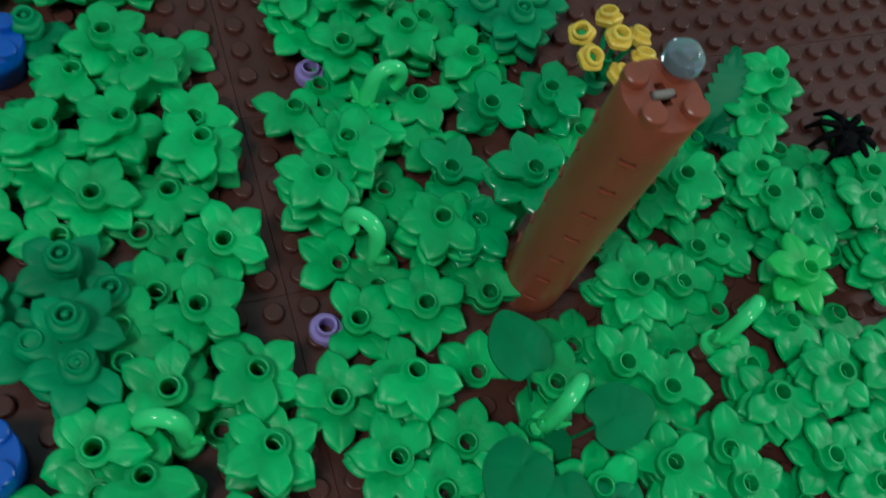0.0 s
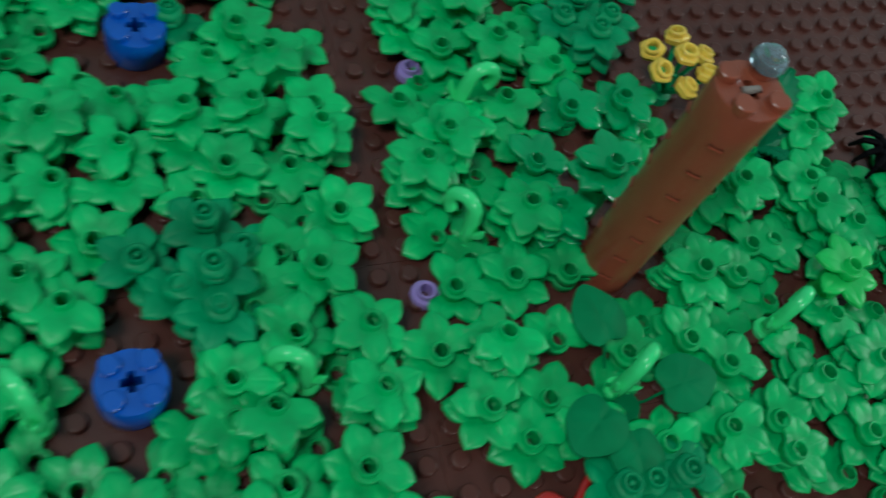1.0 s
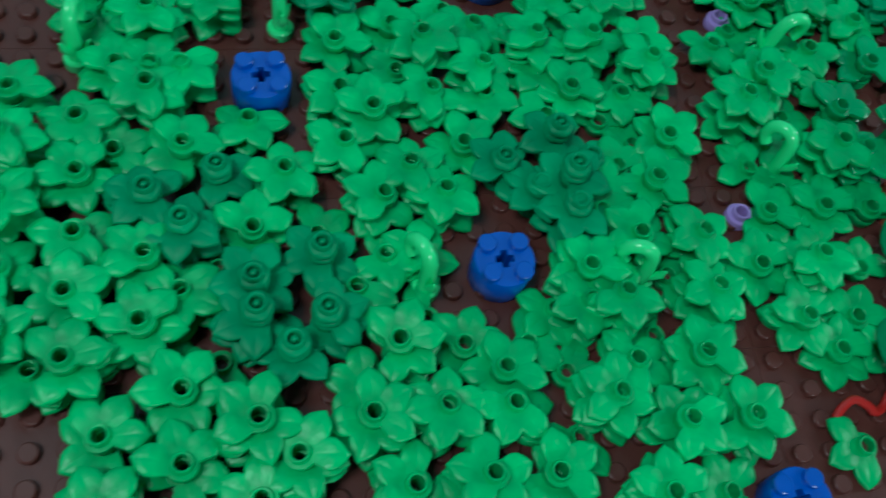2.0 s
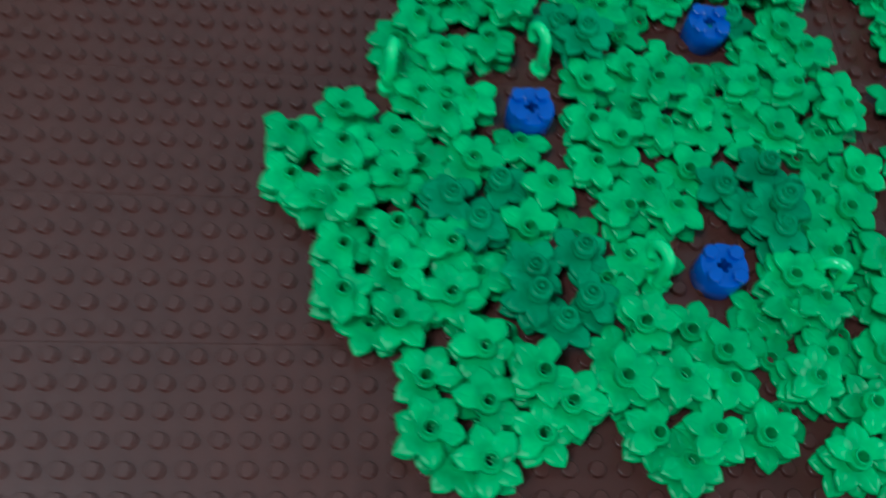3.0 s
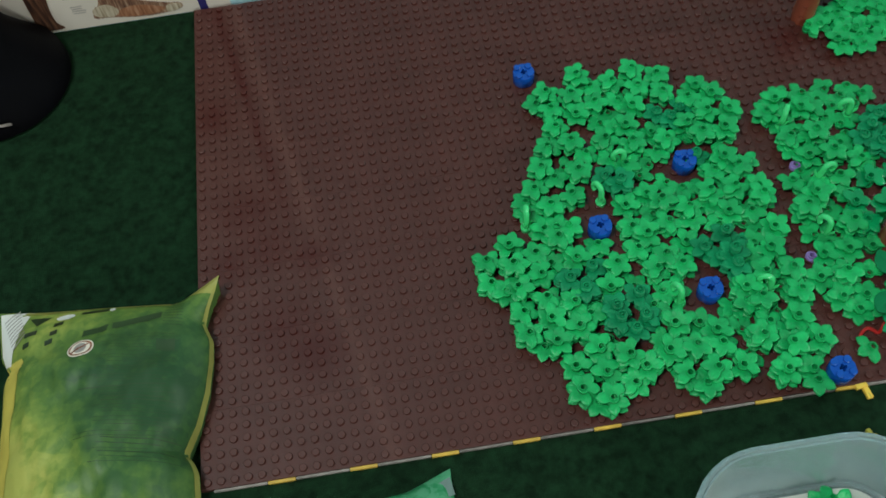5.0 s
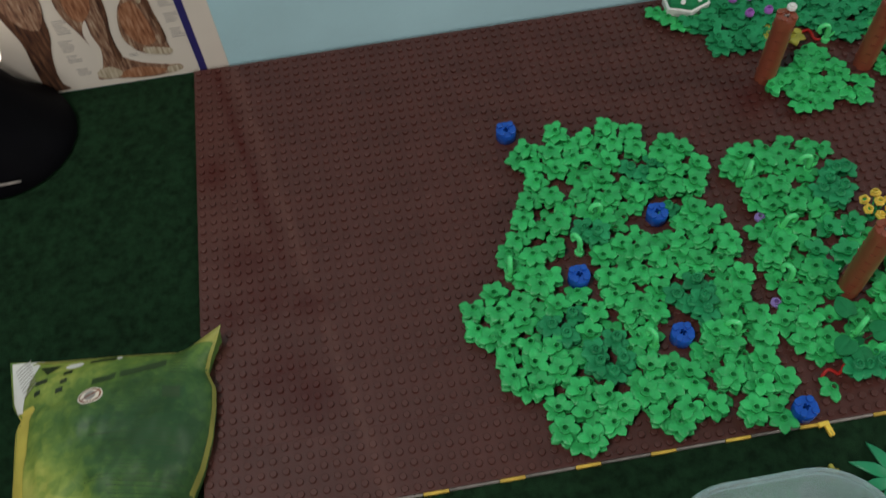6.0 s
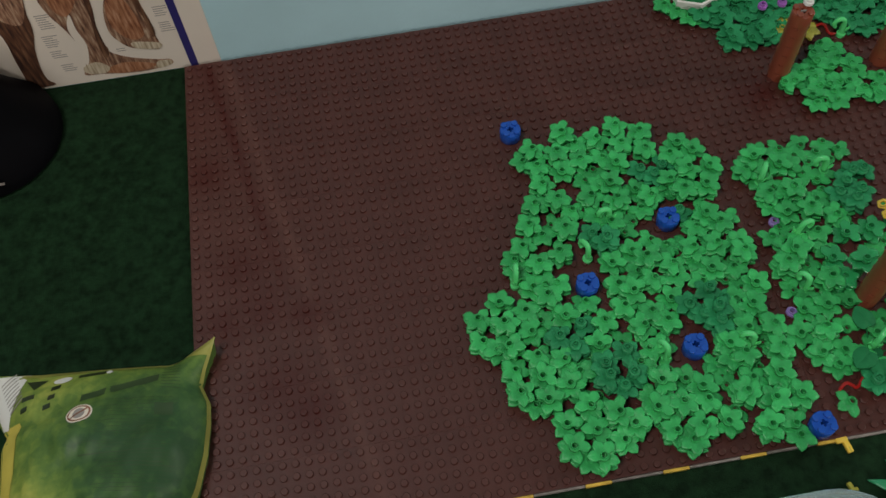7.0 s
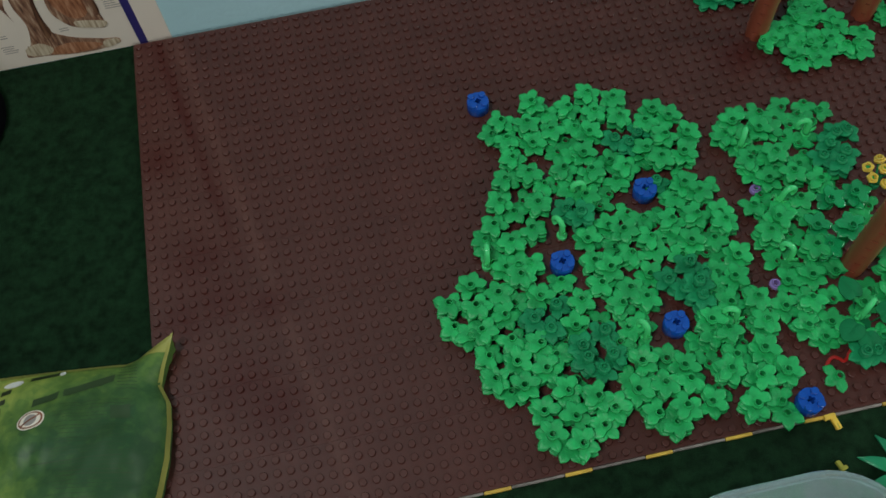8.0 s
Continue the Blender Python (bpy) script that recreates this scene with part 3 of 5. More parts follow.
bush("bright", [
    (55, -26, 45), (52, -24, 45, 225, 75), (53, -24, 20, 220), (58, -45, 5, 100, 280), (56, -44, 315, 75, 275, 325), (58, -44, 10, 200, 80),
    (57, -42, 40, 225, 65), (56, -41, 50, 185, 345), (57, -39, 85, 230, 30, 50, 110), (59, -39, 65, 245), (59, -36, 315, 65, 225), (56, -29, 310),
    (58, -17, 75, 30), (59, -16, 190, 230), (56, -15, 355, 0), (57, -15, 80, 25), (59, -15, 300, 205), (58, -14, 110, 25), (59, -14, 270, 30),
    (62, -46, 180, 10, 190),
])
bush("bright", [
    (61, -45, 35, 215, 355), (63, -45, 135, 275, 0), (60, -43, 265, 185, 45, 265), (62, -43, 145, 240, 40, 265, 80), (60, -42, 160, 320),
    (62, -41, 240, 60), (60, -38, 40, 240), (61, -38, 350, 230), (63, -37, 330, 225, 105, 330),
    (60, -36, 315, 55, 255, 80, 235), (63, -36, 150, 310, 345, 310), (60, -17, 245, 245), (61, -17, 310, 200), (63, -17, 210, 270), (60, -16, 0, 35),
    (61, -16, 165, 120), (62, -16, 40, 305),
])
bush("bright", [
    (63, -15, 20, 55), (61, -14, 100, 200), (63, -14, 75, 80), (60, -13, 45, 220), (62, -13, 155, 170), (60, -12, 335, 330), (62, -12, 30, 170),
    (61, -11, 310, 255), (64, -43, 200, 20, 20, 20), (66, -40, 185, 65, 155, 305), (64, -38, 275, 55, 40, 155), (66, -38, 215, 35, 235, 180, 155),
    (67, -37, 15, 135, 325, 155), (64, -34, 150, 275, 135, 290), (65, -33, 120, 330, 190, 140, 90), (64, -17, 325, 320), (65, -16, 240, 50), (58, -18, 230, 50), (60, -18, 300, 120), (64, -18, 310, 130),
    (68, -35, 35), (50, -46, 195),
])
bush("dark", [
    (30, -38, 260, 80, 250), (29, -37, 225, 105, 350), (31, -36, 325), (33, -42, 245, 95), (32, -41, 200, 245, 85), (34, -41, 20, 295),
    (32, -40, 125, 325, 260), (34, -39, 200, 325), (35, -29, 10, 230, 30, 295), (34, -28, 120, 280), (42, -38, 240, 20, 260), (41, -37, 210, 55),
    (42, -37, 335, 190, 50, 170), (40, -36, 145, 345), (43, -36, 110), (42, -35, 200, 340), (42, -27, 280), (41, -23, 270, 150), (40, -22, 190),
    (42, -22, 50), (52, -45, 185, 25),
])
bush("dark", [
    (54, -45, 40, 200), (53, -45, 300, 120), (57, -29, 275, 155, 75),
    (56, -28, 220, 0), (58, -28, 275, 115), (57, -27, 125, 305), (58, -26, 45, 165), (59, -26, 10),
])
bush("glossy", [(53, -36, 290, 110, 170), (53, -34, 55, 295), (55, -32, 15, 135), (57, -32, 355, 175, 15)], 0.4)
bush("lime", [(62.4, -39.8, 88, 266)], 1.2)
bush("glossy", [(54.5, -35.6, 90, 270, 150)], 2.0)


# ---- round bricks ----
def axle_brick(foot=0.93):
    """A round brick with four studs and a cross-shaped hole through its middle."""
    bm = bmesh.new()
    n = 48
    arm, wide = 0.30, 0.12
    hole = []
    for q in range(4):
        c, s = math.cos(q * math.pi / 2), math.sin(q * math.pi / 2)
        hole += [(c * x - s * y, s * x + c * y) for x, y in ((arm, -wide), (arm, wide), (wide, wide))]

    def inner(a):
        d = Vector((math.cos(a), math.sin(a)))
        return min((arm / max(abs(d.x), abs(d.y)), max(wide / max(min(abs(d.x), abs(d.y)), 1e-6), wide)), key=abs)
    rings = []
    for z, shape in ((0.0, foot), (0.004 if foot > 0.94 else 0.05, 0.965), (1.14, 0.965), (1.2, 0.93)):
        rings.append([bm.verts.new((shape * math.cos(2 * math.pi * k / n), shape * math.sin(2 * math.pi * k / n), z)) for k in range(n)])
    for z in (1.2, 0.3):
        rings.append([bm.verts.new((inner(2 * math.pi * (k + 0.5) / n) * math.cos(2 * math.pi * (k + 0.5) / n), inner(2 * math.pi * (k + 0.5) / n) * math.sin(2 * math.pi * (k + 0.5) / n), z)) for k in range(n)])
    for a, b in zip(rings, rings[1:]):
        for k in range(n):
            bm.faces.new((a[k], a[(k + 1) % n], b[(k + 1) % n], b[k]))
    bm.faces.new(rings[-1])
    return bm


def stud_bm():
    return lathe([(0.0, 0.21), (0.26, 0.21), (0.295, 0.18), (0.30, -0.05)], 18)


def round_brick(name, label, x, y, mat, turn=0.0, group=""):
    th = thing(name, label, "round brick", x, y, 0, turn, group=group)
    part("body", axle_brick(), mat, th)
    for sx in (-1, 1):
        for sy in (-1, 1):
            part("stud", stud_bm(), mat, th, at=(0.5 * sx, 0.5 * sy, 1.2))
    return th


first = round_brick("blue_brick", "blue plastic round brick with a cross-shaped hole among green leaves", 40, -39, BLUE, group="blue round bricks")
for x, y, a in ((33, -32, 3), (41.4, -27, -4), (30, -15.1, 2), (47.4, -47, 5)):
    copy_thing(first, pose(x * U, y * U, 0, 0, 0, a))


SLOT = material("worn_dark_brown_plastic", (0.085, 0.020, 0.012), 0.3, mottle=0.15)


def trunk(x, y, cap, cap_label, bricks=8, turn=0.0):
    th = thing("tree_trunk", "trunk of stacked reddish brown bricks with " + cap_label, "tree trunk", x, y, 0, turn, group="tree trunks")
    side = lathe([(0.60, 0.0), (0.965, 0.0), (0.965, 1.2), (0.60, 1.2)], 40)
    body = to_mesh("brick", side, TRUNK)
    for k in range(bricks - 1):
        b = part("brick", body, None, th, at=(0, 0, 1.2 * k), turn=(0, 0, 0))
        for q in range(4):
            part("notch", box(-0.20, 0.88, 1.055, 0.20, 0.970, 1.11, 0.012), SLOT, b, turn=(0, 0, 52 + 90 * q))
            part("lip", box(-0.20, 0.90, 0.95, 0.20, 1.012, 1.045, 0.025), TRUNK, b, turn=(0, 0, 52 + 90 * q))
    part("top", axle_brick(0.965), TRUNK, th, at=(0, 0, 1.2 * (bricks - 1)))
    for sx in (-1, 1):
        for sy in (-1, 1):
            part("stud", stud_bm(), TRUNK, th, at=(0.5 * sx, 0.5 * sy, 1.2 * bricks + 0.01))
    part("axle", box(-0.26, -0.08, 0, 0.26, 0.08, 0.14, 0.02), GREY, th, at=(0, 0, 1.2 * bricks - 0.06))
    part("cap", lathe([(0.0, 0.56), (0.18, 0.56), (0.25, 0.52), (0.27, 0.36), (0.41, 0.34), (0.45, 0.28), (0.45, 0.06), (0.40, 0.0), (0.0, 0.0)], 28), cap, th, cap_label, at=(0.56, 0.56, 1.2 * bricks + 0.22))
    return th


trunk(55.1, -37.2, CLEAR, "a clear blue round cap")
trunk(56.6, -12.9, WHITE, "a white round cap", 7)
trunk(66.7, -13.1, RED, "a red round cap", 7)


# ---- curled stems ----
def curl(x, y, turn, label, lean=1.0, z=0.0, size=1.0):
    th = thing("curled_stem", label, "plant stem", x, y, z, turn, group="curled light green stems")
    part("socket", lathe([(0.36, 0.0), (0.45, 0.03), (0.45, 0.36), (0.40, 0.42), (0.0, 0.42)], 20), LIME, th)
    pts, rad = [], []
    for k in range(19):
        u = k / 18
        if u < 0.45:
            v = u / 0.45
            pts.append((0.10 * lean * v * v, 0, 0.3 + 1.35 * v * size))
        else:
            a = (u - 0.45) / 0.55 * radians(235)
            pts.append((0.10 * lean + 0.52 * size * lean * (1 - math.cos(a)) * 0.9, 0, 0.3 + 1.35 * size + 0.55 * size * math.sin(a)))
        rad.append(0.28 - 0.07 * u)
    part("stem", tube(pts, rad, 12), LIME, th)
    part("sprig", tube([(0, 0, 0.50), (-0.25 * lean, 0.1, 0.85), (-0.42 * lean, 0.18, 1.2), (-0.46 * lean, 0.22, 1.5)], [0.12, 0.15, 0.13, 0.04], 8), LIME, th)
    part("sprig", tube([(0, 0, 0.45), (0.12 * lean, -0.30, 0.75), (0.15 * lean, -0.48, 1.1)], [0.11, 0.13, 0.04], 8), LIME, th)
    return th


CURL = "light green curled plastic stem standing among the leaves"
for x, y, a in ((51.75, -30.4, 5), (50.6, -35.6, 130), (44.6, -39.5, 160), (53.9, -41.45, 38), (60.0, -40.4, 30), (66.4, -39.3, 15), (33.75, -29.3, 120),
                (36.5, -25.9, 180), (27.2, -30.6, 80), (37.6, -39.4, 120), (50.5, -24.7, 60), (56.5, -24.5, 170), (64.3, -9.3, 170), (70.5, -4.8, 60)):
    curl(x, y, a, CURL)


# ---- small rounds and flowers ----
def round_plate(name, label, x, y, mat, z=0.0, group=""):
    return thing(name, label, "round plate", x, y, z, 0, data=lathe(HOLLOW, 24), mat=mat, group=group)


round_plate("lavender_plate", "lavender round plate with an open stud beside a leaf", 48.75, -37.35, LILAC)
round_plate("lavender_plate", "lavender round plate half under green leaves", 50.4, -28.8, LILAC)
for x, y, z in ((56.2, -3.4, 1.7), (57.9, -3.5, 1.8), (57.2, -5.7, 1.7), (59.2, -5.7, 1.7)):
    round_plate("purple_flower", "small purple flower stud over dark leaves", x, y, PURPLE, z, "purple flowers")


def flower_bunch(x, y):
    th = thing("yellow_flowers", "bunch of yellow round flowers on a dark green stem", "flowers", x, y, 0)
    part("stem", lathe([(0.42, 0.0), (0.42, 0.4), (0.2, 0.5), (0.16, 1.5), (0.0, 1.6)], 14), DARK, th)
    petal = lathe([(0.30, 0.0), (0.42, 0.10), (0.46, 0.30), (0.40, 0.36), (0.33, 0.36), (0.33, 0.52), (0.29, 0.56), (0.22, 0.56), (0.20, 0.52), (0.20, 0.2), (0.0, 0.2)], 20)
    for v in petal.verts:
        a = math.atan2(v.co.y, v.co.x)
        if math.hypot(v.co.x, v.co.y) > 0.35:
            v.co.xy *= 1 + 0.08 * math.cos(5 * a)
    me = to_mesh("flower", petal, YELLOW)
    spots = [(0, 0, 2.3, 0, 0)] + [(1.08 * math.cos(radians(60 * k + 15)), 1.08 * math.sin(radians(60 * k + 15)), 1.75 + 0.2 * (k % 2), -22 * math.sin(radians(60 * k + 15)), 22 * math.cos(radians(60 * k + 15))) for k in range(6)]
    for k, (a, b, z, rx, ry) in enumerate(spots):
        bloom = part("flower", me, None, th, at=(a, b, z), turn=(rx, ry, 20 * k))
        part("core", lathe([(0.0, 0.30), (0.12, 0.30), (0.19, 0.22), (0.19, 0.1)], 12), BRIGHT, bloom, "green core")
        part("stalk", tube([(a * 0.15, b * 0.15, 0.6), (a * 0.6, b * 0.6, 1.2), (a, b, z + 0.12)], [0.10, 0.09, 0.12], 8), DARK, th)
    return th


flower_bunch(59.95, -30.55)


# ---- hearts: broad dark leaves on thin stems ----
def heart_leaf(size=1.0):
    """A broad leaf with a notched foot, a blunt tip, side veins and a groove along the middle."""
    bm = bmesh.new()
    n, rings = 40, (0.0, 0.2, 0.4, 0.6, 0.8, 0.93, 1.0)
    edge = []
    for k in range(n):
        a = 2 * math.pi * k / n
        r = 0.84 * size * (1 + 0.06 * math.cos(a) - 0.30 * max(0, -math.cos(a)) ** 9 + 0.20 * max(0, math.cos(a)) ** 14)
        edge.append((r * math.cos(a) * 1.08, r * math.sin(a)))
    sheets = []
    for dz in (0.0, -0.08):
        sheet = []
        for u in rings:
            row = []
            for x, y in edge if u else edge[:1]:
                x, y = x * u, y * u
                vein = 0.012 * math.sin((x - 0.7 * abs(y)) * 15) * min(1, abs(y) * 4)
                row.append(bm.verts.new((x, y, 0.10 - 0.15 * u * u - 0.05 * math.exp(-(y / 0.06) ** 2) * (1 - u * u) + vein + dz)))
            sheet.append(row)
        sheets.append(sheet)
        for a, b in zip(sheet, sheet[1:]):
            for k in range(n):
                q = list(dict.fromkeys((a[k % len(a)], b[k], b[(k + 1) % n], a[(k + 1) % len(a)])))
                bm.faces.new(q if dz == 0 else q[::-1])
    for k in range(n):
        j = (k + 1) % n
        bm.faces.new((sheets[0][-1][k], sheets[1][-1][k], sheets[1][-1][j], sheets[0][-1][j]))
    return to_mesh("broad_leaf", bm, HEART, smooth=60)


vine = thing("broad_leaf_plant", "plant with broad deep green leaves at the foot of a trunk", "plant", 54.0, -42.0, 0)
part("foot", lathe([(0.4, 0.0), (0.47, 0.05), (0.47, 0.4), (0.2, 0.45), (0.0, 0.45)], 18), HEART, vine)
for dx, dy, dz, a in ((-0.55, 2.38, 1.75, 100), (1.40, 0.05, 1.6, 5), (-1.65, -0.60, 1.6, 215), (-0.75, -1.62, 1.5, 260)):
    part("broad_leaf", heart_leaf(1.08), None, vine, at=(dx, dy, dz), turn=(rnd.uniform(-8, 8), rnd.uniform(-8, 8), a))
    part("stalk", tube([(0, 0, 0.3), (dx * 0.5, dy * 0.5, 0.35), (dx * 0.9, dy * 0.9, dz - 0.12)], [0.06, 0.05, 0.05], 8), HEART, vine)


# ---- fern behind the trunk ----
FERN = material("fern_green_plastic", (0.008, 0.20, 0.085), 0.5, mottle=0.12, spec=0.25)


def frond(tip, bend, width, across):
    """A toothed leaf from the origin to its tip, bowed by bend, its width along across."""
    bm = bmesh.new()
    tip, bend, across = Vector(tip), Vector(bend), Vector(across).normalized()
    face = tip.cross(across).normalized()
    rows = []
    for k in range(19):
        u = k / 18
        mid = tip * u + bend * (4 * u * (1 - u))
        w = width * (0.25 + 0.75 * math.sin(math.pi * min(1.0, 0.12 + 0.62 * u))) * (1 - u ** 5) * (1.0 if k % 2 else 0.70) + 0.02
        up = tip.normalized() * (0.10 if k % 2 else 0.0)
        rows.append([mid - across * w + up, mid - across * w * 0.45 + face * 0.07, mid, mid + across * w * 0.45 + face * 0.07, mid + across * w + up])
    both = [[[bm.verts.new(p + face * d) for p in r] for r in rows] for d in (0.0, -0.09)]
    for a, b in zip(range(18), range(1, 19)):
        for j in range(4):
            for g in both:
                bm.faces.new((g[a][j], g[b][j], g[b][j + 1], g[a][j + 1]))
        for j in (0, 4):
            bm.faces.new((both[0][a][j], both[0][b][j], both[1][b][j], both[1][a][j]))
    for r in (0, 18):
        for j in range(4):
            bm.faces.new((both[0][r][j], both[0][r][j + 1], both[1][r][j + 1], both[1][r][j]))
    return bm


plant = thing("fern", "dark green fern with upright toothed fronds behind the trunk", "plant", 63.0, -33.4, 0)
part("foot", lathe([(0.4, 0.0), (0.45, 0.05), (0.45, 0.4), (0.0, 0.45)], 16), FERN, plant)
for tip, bend, width, across in (((0.75, 1.75, 2.5), (0.0, -0.10, 0.25), 0.68, (0.85, -0.35, 0)), ((2.2, 0.2, 0.9), (0, 0, 0.45), 0.55, (0.1, 1.0, 0)), ((0.7, -1.9, 0.7), (0, 0, 0.5), 0.5, (1.0, 0.2, 0))):
    part("frond", frond(tip, bend, width, across), FERN, plant, at=(0, 0, 0.35))


# ---- spider ----
def spider(x, y, z, turn):
    th = thing("toy_spider", "small black plastic spider sitting on the leaves", "toy spider", x, y, z, turn)
    part("body", lathe([(0.0, 0.0), (0.34, 0.08), (0.50, 0.35), (0.36, 0.60), (0.0, 0.68)], 18), BLACK, th, at=(-0.35, 0, 0))
    part("head", lathe([(0.0, 0.05), (0.26, 0.12), (0.32, 0.30), (0.2, 0.46), (0.0, 0.5)], 16), BLACK, th, at=(0.42, 0, 0))
    for s in (-1, 1):
        for k in range(4):
            a = radians(s * (35 + 37 * k))
            c, d = math.cos(a), math.sin(a)
            part("leg", tube([(0.2 * c + 0.1, 0.2 * d, 0.3), (0.55 * c, 0.55 * d, 0.62), (0.95 * c, 0.95 * d, 0.45), (1.25 * c, 1.25 * d, -0.1)], [0.14, 0.14, 0.12, 0.07], 8), BLACK, th)


spider(67.4, -34.87, 1.15, 70)


# ---- red snakes ----
def snake(x, y, z, turn, label, pts=None):
    if pts:
        fine = []
        for k in range(len(pts) - 1):
            p0, p1, p2, p3 = [Vector(pts[max(0, min(len(pts) - 1, k + d))]) for d in (-1, 0, 1, 2)]
            for u in (0.0, 0.25, 0.5, 0.75):
                fine.append(0.5 * (2 * p1 + (p2 - p0) * u + (2 * p0 - 5 * p1 + 4 * p2 - p3) * u * u + (3 * p1 - p0 - 3 * p2 + p3) * u ** 3))
        pts = fine + [Vector(pts[-1])]
    pts = pts or [(-1.6 + 0.2 * k, 0.55 * math.sin(k * 0.62), 0.16 + 0.22 * max(0, math.sin(k * 0.45))) for k in range(17)]
    th = thing("toy_snake", label, "toy snake", x, y, z, turn)
    part("body", tube(pts, [0.07] + [0.14] * (len(pts) - 4) + [0.15, 0.17, 0.08], 10), RED, th)


snake(51.09, -44.11, 0.18, 0, "red plastic snake lying on the brown studs", [(-1.35, -0.75, 0.10), (-1.10, -0.30, 0.2), (-0.62, 0.0, 0.42), (-0.2, -0.22, 0.42), (0.06, -0.42, 0.3), (0.45, -0.25, 0.25), (0.85, 0.18, 0.35), (1.35, 0.42, 0.4), (1.75, 0.35, 0.15)])
snake(62.6, -8.2, 0.18, 140, "red plastic snake half under dark leaves")


# ---- far plants by the wall ----
def thicket(x0, x1, y0, y1, kind, step, keep, seed):
    """Leaf plates set closely over a patch whose edge is given by keep(x, y)."""
    rng = random.Random(seed)
    rows = []
    for i in range(int((x1 - x0) / step)):
        for j in range(int((y1 - y0) / step)):
            x, y = x0 + step * (i + 0.5 * (j % 2)), y0 + step * j
            if keep(x, y):
                rows.append((round(x + rng.uniform(-0.4, 0.4)), round(y + rng.uniform(-0.4, 0.4)), *[rng.choice(range(0, 360, 15)) for _ in range(rng.choice((2, 2, 3, 3)))]))
    undergrowth("leaf_thicket", kind + " green plastic leaves crowded together near the wall", rows, kind, seed)


def inside(x, y, corners):
    odd = False
    for (ax, ay), (bx, by) in zip(corners, corners[1:] + corners[:1]):
        if (ay > y) != (by > y) and x < ax + (y - ay) / (by - ay) * (bx - ax):
            odd = not odd
    return odd


BACK = [(51.4, -5.0), (55.0, -2.5), (58.0, -1.2), (71.0, -1.2), (71.5, -7.0), (67.6, -9.6), (65.2, -10.8), (62.6, -6.8), (60.2, -7.0), (57.8, -9.2), (54.9, -10.0), (53.0, -8.8)]
thicket(51.0, 72.0, -11.5, -1.0, "dark", 1.3, lambda x, y: inside(x, y, BACK), 4)
thicket(67.6, 78.0, -17.0, -8.0, "bright", 1.35, lambda x, y: y > -17.0 + 0.5 * abs(x - 69) and math.hypot(x - 66.7, y + 12.6) > 1.9, 5)
bush("bright", [(48, -3, 200, 60), (49, -4, 230, 90), (50, -5, 210, 20), (50, -3, 120, 300), (51, -4, 40, 260)])


def shell(x, y, z, turn):
    """A faceted green shell with a white rim and two pale marks."""
    th = thing("green_shell", "faceted green plastic shell with a white rim and pale marks", "toy shell", x, y, z, turn)
    six = [(math.cos(radians(60 * k + 30)), math.sin(radians(60 * k + 30))) for k in range(6)]
    bm = bmesh.new()
    rings = [[bm.verts.new((r * 2.35 * a, r * 1.7 * b, h)) for a, b in six] for r, h in ((1.0, 0.0), (0.97, 0.6), (0.62, 1.6))]
    for a, b in zip(rings, rings[1:]):
        for k in range(6):
            bm.faces.new((a[k], a[(k + 1) % 6], b[(k + 1) % 6], b[k]))
    bm.faces.new(rings[-1])
    bm.faces.new(rings[0][::-1])
    part("dome", to_mesh("dome", bm, DARK, smooth=10), None, th)
    rim = bmesh.new()
    rings = [[rim.verts.new((r * 2.35 * a, r * 1.7 * b, h)) for a, b in six] for r, h in ((0.9, -0.95), (1.08, -0.9), (1.12, 0.0), (1.02, 0.12), (0.97, 0.0))]
    for a, b in zip(rings, rings[1:]):
        for k in range(6):
            rim.faces.new((a[k], a[(k + 1) % 6], b[(k + 1) % 6], b[k]))
    part("rim", to_mesh("rim", rim, WHITE, smooth=10), None, th, "white rim")
    for s in (-1, 1):
        part("mark", lathe([(0.0, 0.10), (0.20, 0.10), (0.27, 0.04), (0.27, -0.06)], 14), WHITE, th, "pale round mark", at=(0.9 * s, -1.30, 1.02), turn=(58, 0, 0))


shell(51.75, -2.1, 1.5, 0)
part("prop", lathe([(0.0, -1.5), (0.5, -1.5), (0.5, 0.0), (0.0, 0.0)], 16), DARK, bpy.data.objects["green_shell"])
for x, y, a in ((59.4, -6.3, 200), (58.7, -7.9, 220), (61.0, -8.5, 330)):
    th = thing("olive_leaf", "olive yellow plastic leaf plate behind a trunk", "leaf plant", x, y, 0, a, group="olive leaf plates")
    bm = lathe(HOLLOW, 16)
    for k in (-62, 0, 62):
        blade(bm, 1.35, 1.0, radians(k))
    part("leaf", bm, OLIVE, th, at=(0, 0, 0.4))
    part("stem", lathe([(0.4, 0.0), (0.47, 0.03), (0.47, 0.4), (0.2, 0.4)], 16), OLIVE, th)


# ---- poster on the wall ----
poster = thing("poster", "printed wall chart with brown shapes and a navy stripe", "poster", 0, 0.33, 0)
part("sheet", box(-46, -0.05, -0.35, 3.65, 0, 42, 0), PAPER, poster)
part("stripe", box(0.62, -0.075, -0.33, 1.38, -0.055, 42, 0), NAVY, poster, "navy stripe")


